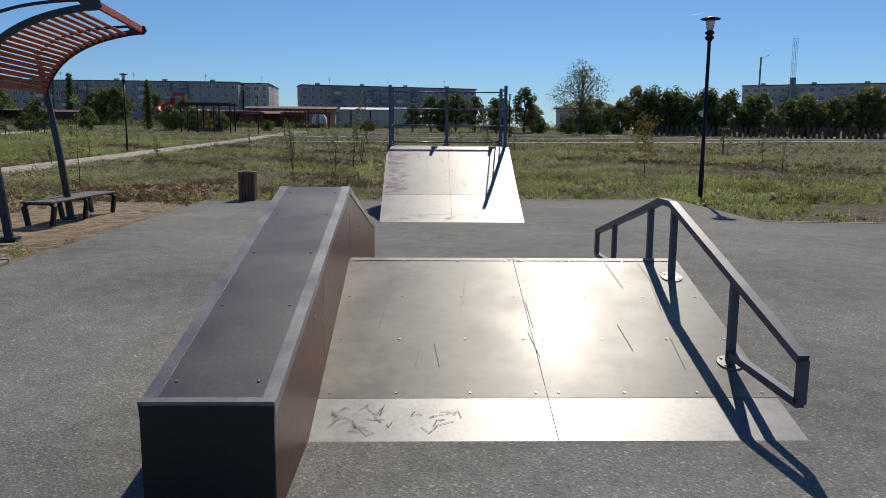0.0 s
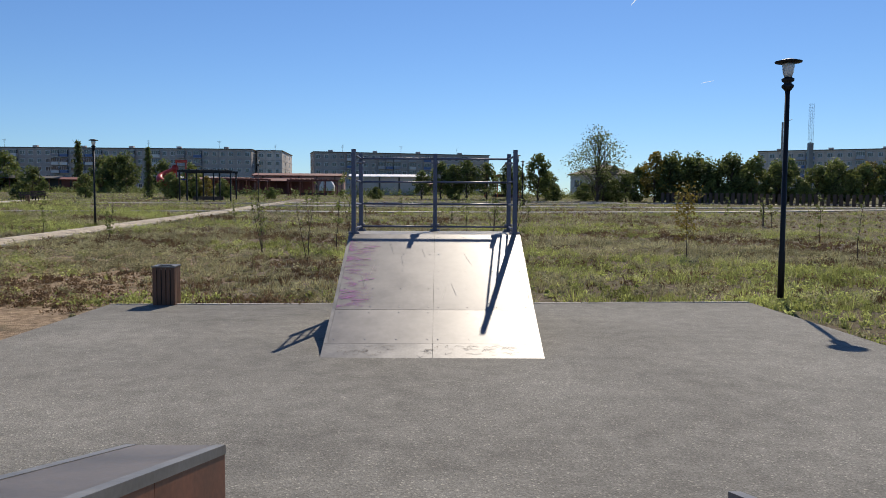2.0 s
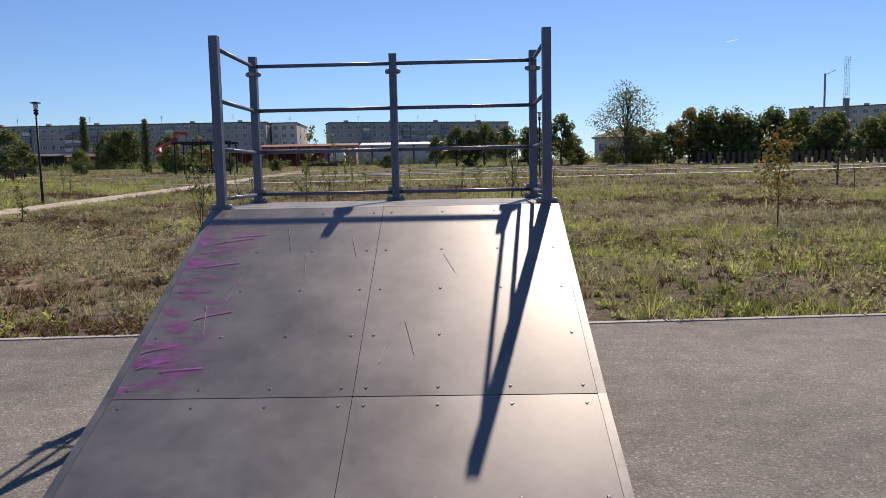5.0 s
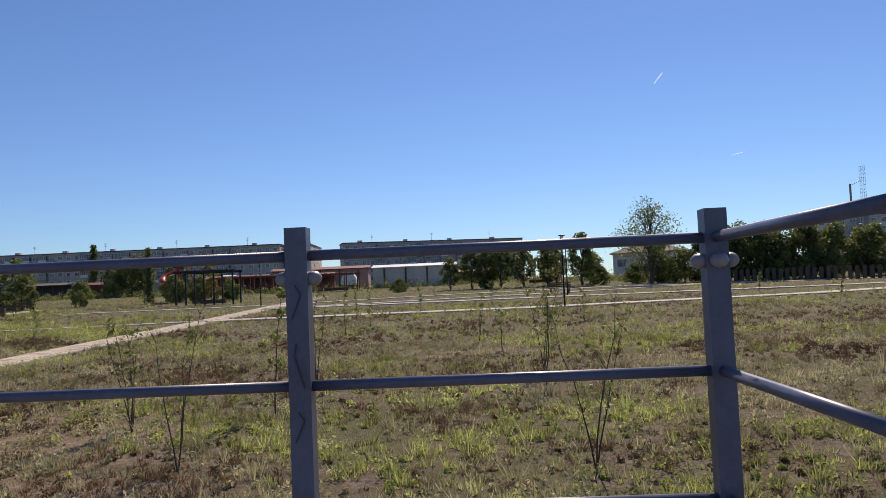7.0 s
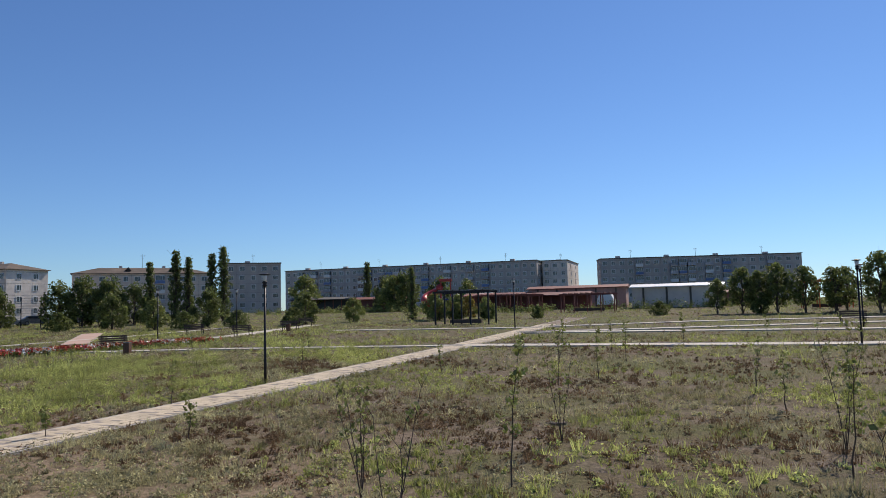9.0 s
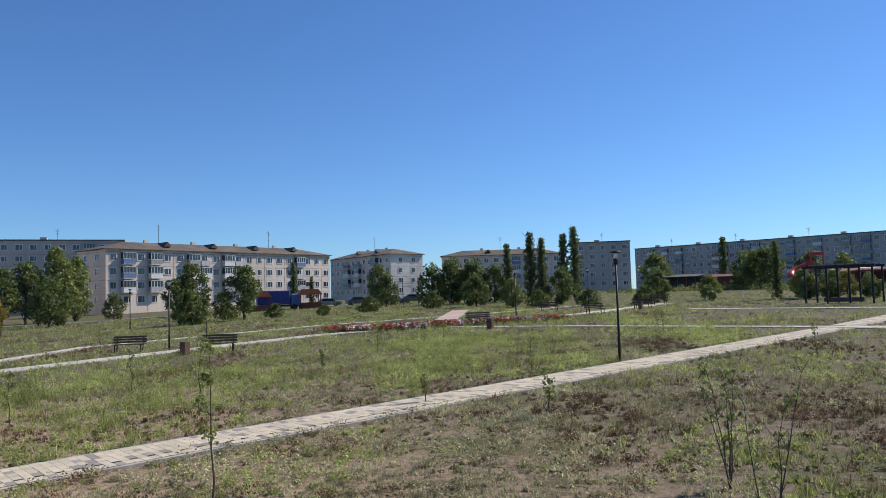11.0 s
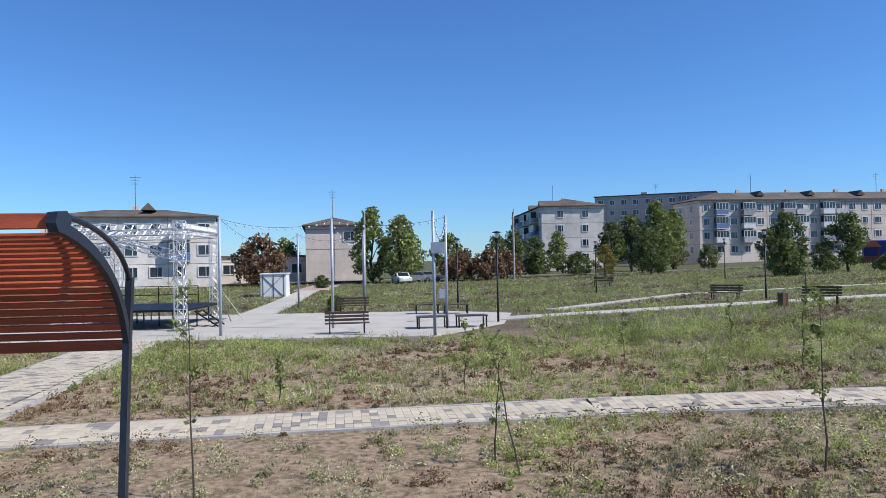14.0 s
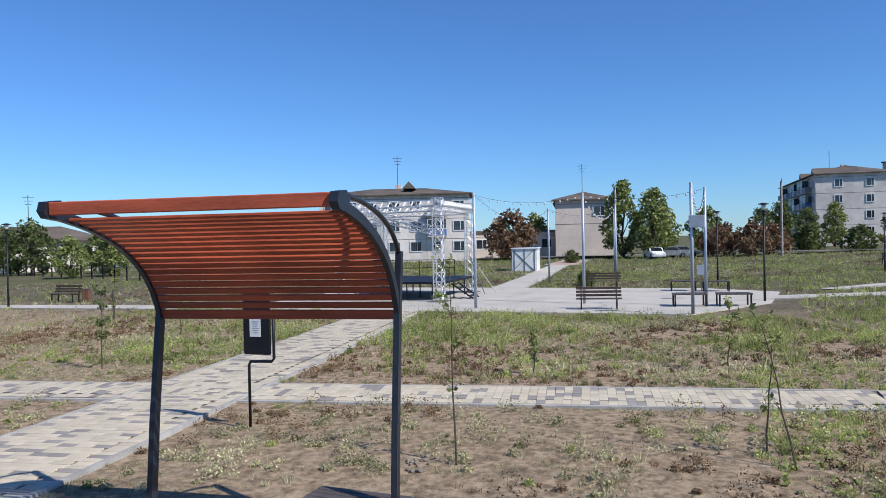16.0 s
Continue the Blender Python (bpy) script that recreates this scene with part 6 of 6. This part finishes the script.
for x0, x1, y0, y1, dens, size, blades in bands:
    x, y = scatter(rng, x0, x1, y0, y1, dens)
    kind, lush, bare = plant_kinds(x, y, 0.22)
    clump = lumps(x, y, 2.3, 2.0) + 0.6 * lumps(x, y, 5.1, 0.4)
    gap = lumps(x, y, 0.9, 5.0)
    keep = rng.random(len(x)) < np.where(bare > 0, np.where(lumps(x, y, 1.1, 5.0) > 0.0, 0.95, 0.28), np.where(gap < -0.55, 0.3, np.where(clump > -0.05, 1.0, 0.6)))
    for k, key in enumerate(("green", "dry", "brown")):
        s = (kind == k) & keep
        if not s.any():
            continue
        hh = rng.uniform(0.05, 0.17, s.sum()) * size * (1.0 + 0.7 * np.clip(clump[s], 0, 1)) * (1.0 + (0.5 * lush[s] * (k == 0))) * (1 - 0.35 * bare[s]) * (0.75 if k == 2 else 1.0)
        tall = rng.random(s.sum()) < (0.04 if k else 0.10)
        hh = np.where(tall, hh * 2.0, hh)
        soup[key].append(tufts(rng, x[s], y[s], blades, hh, np.full(s.sum(), 0.0075 * size ** 1.4), rng.uniform(0.03, 0.10, s.sum()) * size))

# straw and dead stalks lying on the soil
for x0, x1, y0, y1, dens in ((-15.5, -5.6, -6, 26, 55), (-14, 14, 13.6, 24, 40)):
    x, y = scatter(rng, x0, x1, y0, y1, dens)
    q = tufts(rng, x, y, 3, np.full(len(x), 0.018), np.full(len(x), 0.006), np.full(len(x), 0.05))
    a, ln = rng.uniform(0, math.tau, len(q)), rng.uniform(0.03, 0.12, len(q))
    q[:, 2, 0] += ln * np.cos(a)
    q[:, 2, 1] += ln * np.sin(a)
    pale = rng.random(len(q)) < 0.6
    soup["dry"].append(q[pale])
    soup["brown"].append(q[~pale])

# low bushy weeds
mounds = {"green": [], "dry": [], "brown": []}
for x0, x1, y0, y1, dens, leaves in ((-14, 16, 13.4, 24, 8.5, 40), (-14, 16, 24, 38, 6.0, 36), (-16, -5.6, -8, 30, 4.6, 130), (-31, -15.8, -10, 48, 7.5, 60), (-14, 16, 38, 60, 2.2, 24), (16, 34, 12, 55, 1.5, 22), (-75, -29, -20, 70, 2.0, 22), (-60, 34, 60, 110, 0.7, 14), (-29, -6, -34, -8, 2.0, 22), (-5.9, 6.6, 13.4, 14.4, 9, 30), (5.4, 7.4, 9.2, 14.5, 9, 34)):
    x, y = scatter(rng, x0, x1, y0, y1, dens)
    kind, lush, bare = plant_kinds(x, y, 0.3)
    ok = (lumps(x, y, 0.9, 5.0) > -0.55) | (rng.random(len(x)) < 0.15)
    for k, key in enumerate(("green", "dry", "brown")):
        s = (kind == k) & ok
        if s.any():
            rad = 0.05 + 0.16 * rng.random(s.sum()) ** 2
            rad = rad * (1.0 + 0.55 * lush[s] * (k == 0)) * np.where(bare[s] > 0, rng.uniform(0.9, 2.0, s.sum()), 1.0)
            tall = np.where(bare[s] > 0, 0.4, 0.75 if k else 0.95)
            c = np.stack([x[s], y[s], field_height(x[s], y[s]) + rad * 0.5 * tall], 1)
            q = leaf_cloud(rng, np.repeat(c, leaves, 0), np.repeat(rad, leaves), s.sum() * leaves, {130: 0.019, 60: 0.026}.get(leaves, 0.026 if y1 < 40 else 0.04), 0.8)
            mounds[key].append(q)
for key, mat, lab in (("green", M_GRASSG, "low bushy yellow-green weeds"), ("dry", M_GRASSD, "low straw-coloured bushy weeds"), ("brown", M_GRASSB, "low withered brown weeds")):
    ob = new("weeds", tri_soup("weeds", np.concatenate(mounds[key]).reshape(-1, 3), mat, True))
    tagged(ob, lab, "weeds", kind="stuff")
for key, mat, lab in (("green", M_GRASSG, "scattered green weeds and grass tufts"), ("dry", M_GRASSD, "straw-coloured dry grass tufts"), ("brown", M_GRASSB, "brown withered weed tufts")):
    ob = new("grass", tri_soup("grass", np.concatenate(soup[key]).reshape(-1, 3), mat))
    tagged(ob, lab, "grass", kind="stuff")

# flower beds along the promenade
fl = {M_RED: "red", M_ORANGE: "orange", M_WHITE: "white", M_LEAF: "green"}
for mat, word in fl.items():
    n = {"green": 2600, "white": 900}.get(word, 1300)
    t = rng.random(n)
    line = np.array([(-45.5, 42.0), (-42.2, 45.8), (-39.6, 50.5), (-36.6, 56.0)])
    q = t * 3
    i = np.minimum(q.astype(int), 2)
    p = line[i] + (line[i + 1] - line[i]) * (q - i)[:, None]
    if word != "green":
        ok = np.sin(t * 26 + {"red": 0, "orange": 2.1, "white": 4.2}[word]) > -0.2
        p = p[ok]
    x, y = p[:, 0] + rng.normal(size=len(p)) * 0.5 + 1.0, p[:, 1] + rng.normal(size=len(p)) * 0.4
    co = leaf_cloud(rng, np.stack([x, y, slope(y) + (0.26 if word != "green" else 0.14)], 1), np.full(len(x), 0.17), len(x) * 3, 0.075)
    ob = new("flower_bed", tri_soup("flower_bed", co, mat, True))
    tagged(ob, "bed of %s in the promenade border" % ("green foliage" if word == "green" else word + " flowers"), "flowers", kind="stuff")

# soil clods and dug holes near the path
clods = thing("soil_clods", label="loose dark clods of dug soil", category="soil", kind="stuff")
bm = bmesh.new()
for cx, cy in ((-10.35, 18.0), (-9.5, 9.0), (-11.5, 13.2), (-3.9, 29.6)):
    for i in range(16):
        a, r = rng.uniform(0, math.tau), rng.uniform(0.05, 0.35)
        s = rng.uniform(0.02, 0.07)
        bmesh.ops.create_icosphere(bm, subdivisions=1, radius=s, matrix=Matrix.Translation((cx + r * math.cos(a), cy + 0.6 * r * math.sin(a), GZ + float(slope(cy)) + 0.005)) @ Matrix.Diagonal((1, rng.uniform(0.6, 1.3), 0.6, 1)))
part("clod", bm, M_JOINT, clods)

# ---- pavers ----
def paver_rows(line, width, along, across):
    """Places of paver blocks along a centre line, staggered row by row."""
    pts = [Vector((*p, 0)) for p in line]
    out, run = [], 0
    for a, b in zip(pts, pts[1:]):
        d = (b - a).normalized()
        s = Vector((-d.y, d.x, 0))
        turn = math.degrees(math.atan2(d.y, d.x))
        n = max(1, round((b - a).length / along))
        m = round(width / across)
        for i in range(n):
            run += 1
            off = (run % 2) * across / 2
            for j in range(m):
                v = -width / 2 + (j + 0.5) * width / m + (off if 0 < j < m - 1 else 0) * 0.5
                p = a + (b - a) * ((i + 0.5) / n) + s * v
                out.append((p.x, p.y, turn))
    return out


def paver_mesh(name, mat, lx, ly):
    bm = boxbm((0, 0, -0.02), (lx, ly, 0.04))
    bm.faces.ensure_lookup_table()
    low = [f for f in bm.faces if f.normal.z < -0.5]
    bmesh.ops.delete(bm, geom=low, context="FACES")
    return finish(bm, name, mat)


for owner, line, width, al, ac, zone in ((path_plaza, PATH2, 2.35, 0.16, 0.294, (-10.6, -5.0, -5, 12)), (path_main, PATH1, 1.5, 0.16, 0.30, (-16.5, -10, 3.2, 12))):
    rows = paver_rows(line, width, al, ac)
    rp = random.Random(21)
    light, dk = paver_mesh("paver", M_PAVE, al - 0.006, ac - 0.006), paver_mesh("paver", M_PAVD, al - 0.006, ac - 0.006)
    joined = {M_PAVE_I: [], M_PAVD_I: []}
    made = 0
    for x, y, t in rows:
        is_dark = rp.random() < 0.17
        dz = rp.uniform(-0.002, 0.002)
        if zone[0] < x < zone[1] and zone[2] < y < zone[3] and made < 290:
            made += 1
            ob = new("paver", dk if is_dark else light)
            ob.parent = owner
            ob.matrix_world = pose(x, y, 0.004 + dz + float(slope(y)), 0, 0, t)
        elif y < 75:
            c, s = math.cos(radians(t)), math.sin(radians(t))
            hx, hy = al / 2 - 0.004, ac / 2 - 0.004
            joined[M_PAVD_I if is_dark else M_PAVE_I].append([(x + c * u - s * v, y + s * u + c * v, 0.003 + dz + float(slope(y + s * u + c * v))) for u, v in ((-hx, -hy), (hx, -hy), (hx, hy), (-hx, hy))])
    for mat, q in joined.items():
        ob = new("pavers", tri_soup("pavers", np.array(q).reshape(-1, 3), mat, True))
        ob.parent = owner
        tagged(ob, "paver blocks further along", kind="stuff")

# shrub belt before the far blocks
t = rng.random(900)
line = np.array([(-95, 120), (-74, 134), (-55, 131), (-34, 108), (6, 118), (22, 92)])
q = t * 5
i = np.minimum(q.astype(int), 4)
p = line[i] + (line[i + 1] - line[i]) * (q - i)[:, None] + rng.normal(size=(900, 2)) * 2.0
h = rng.uniform(0.2, 0.9, 900)
belt = new("shrubs", tri_soup("shrubs", leaf_cloud(rng, np.repeat(np.stack([p[:, 0], p[:, 1], slope(p[:, 1]) + h * 0.7], 1), 26, 0), np.repeat(h, 26), 900 * 26, 0.11), M_LEAFL, True))
tagged(belt, "belt of low green shrubs before the blocks", "shrubs", kind="stuff")
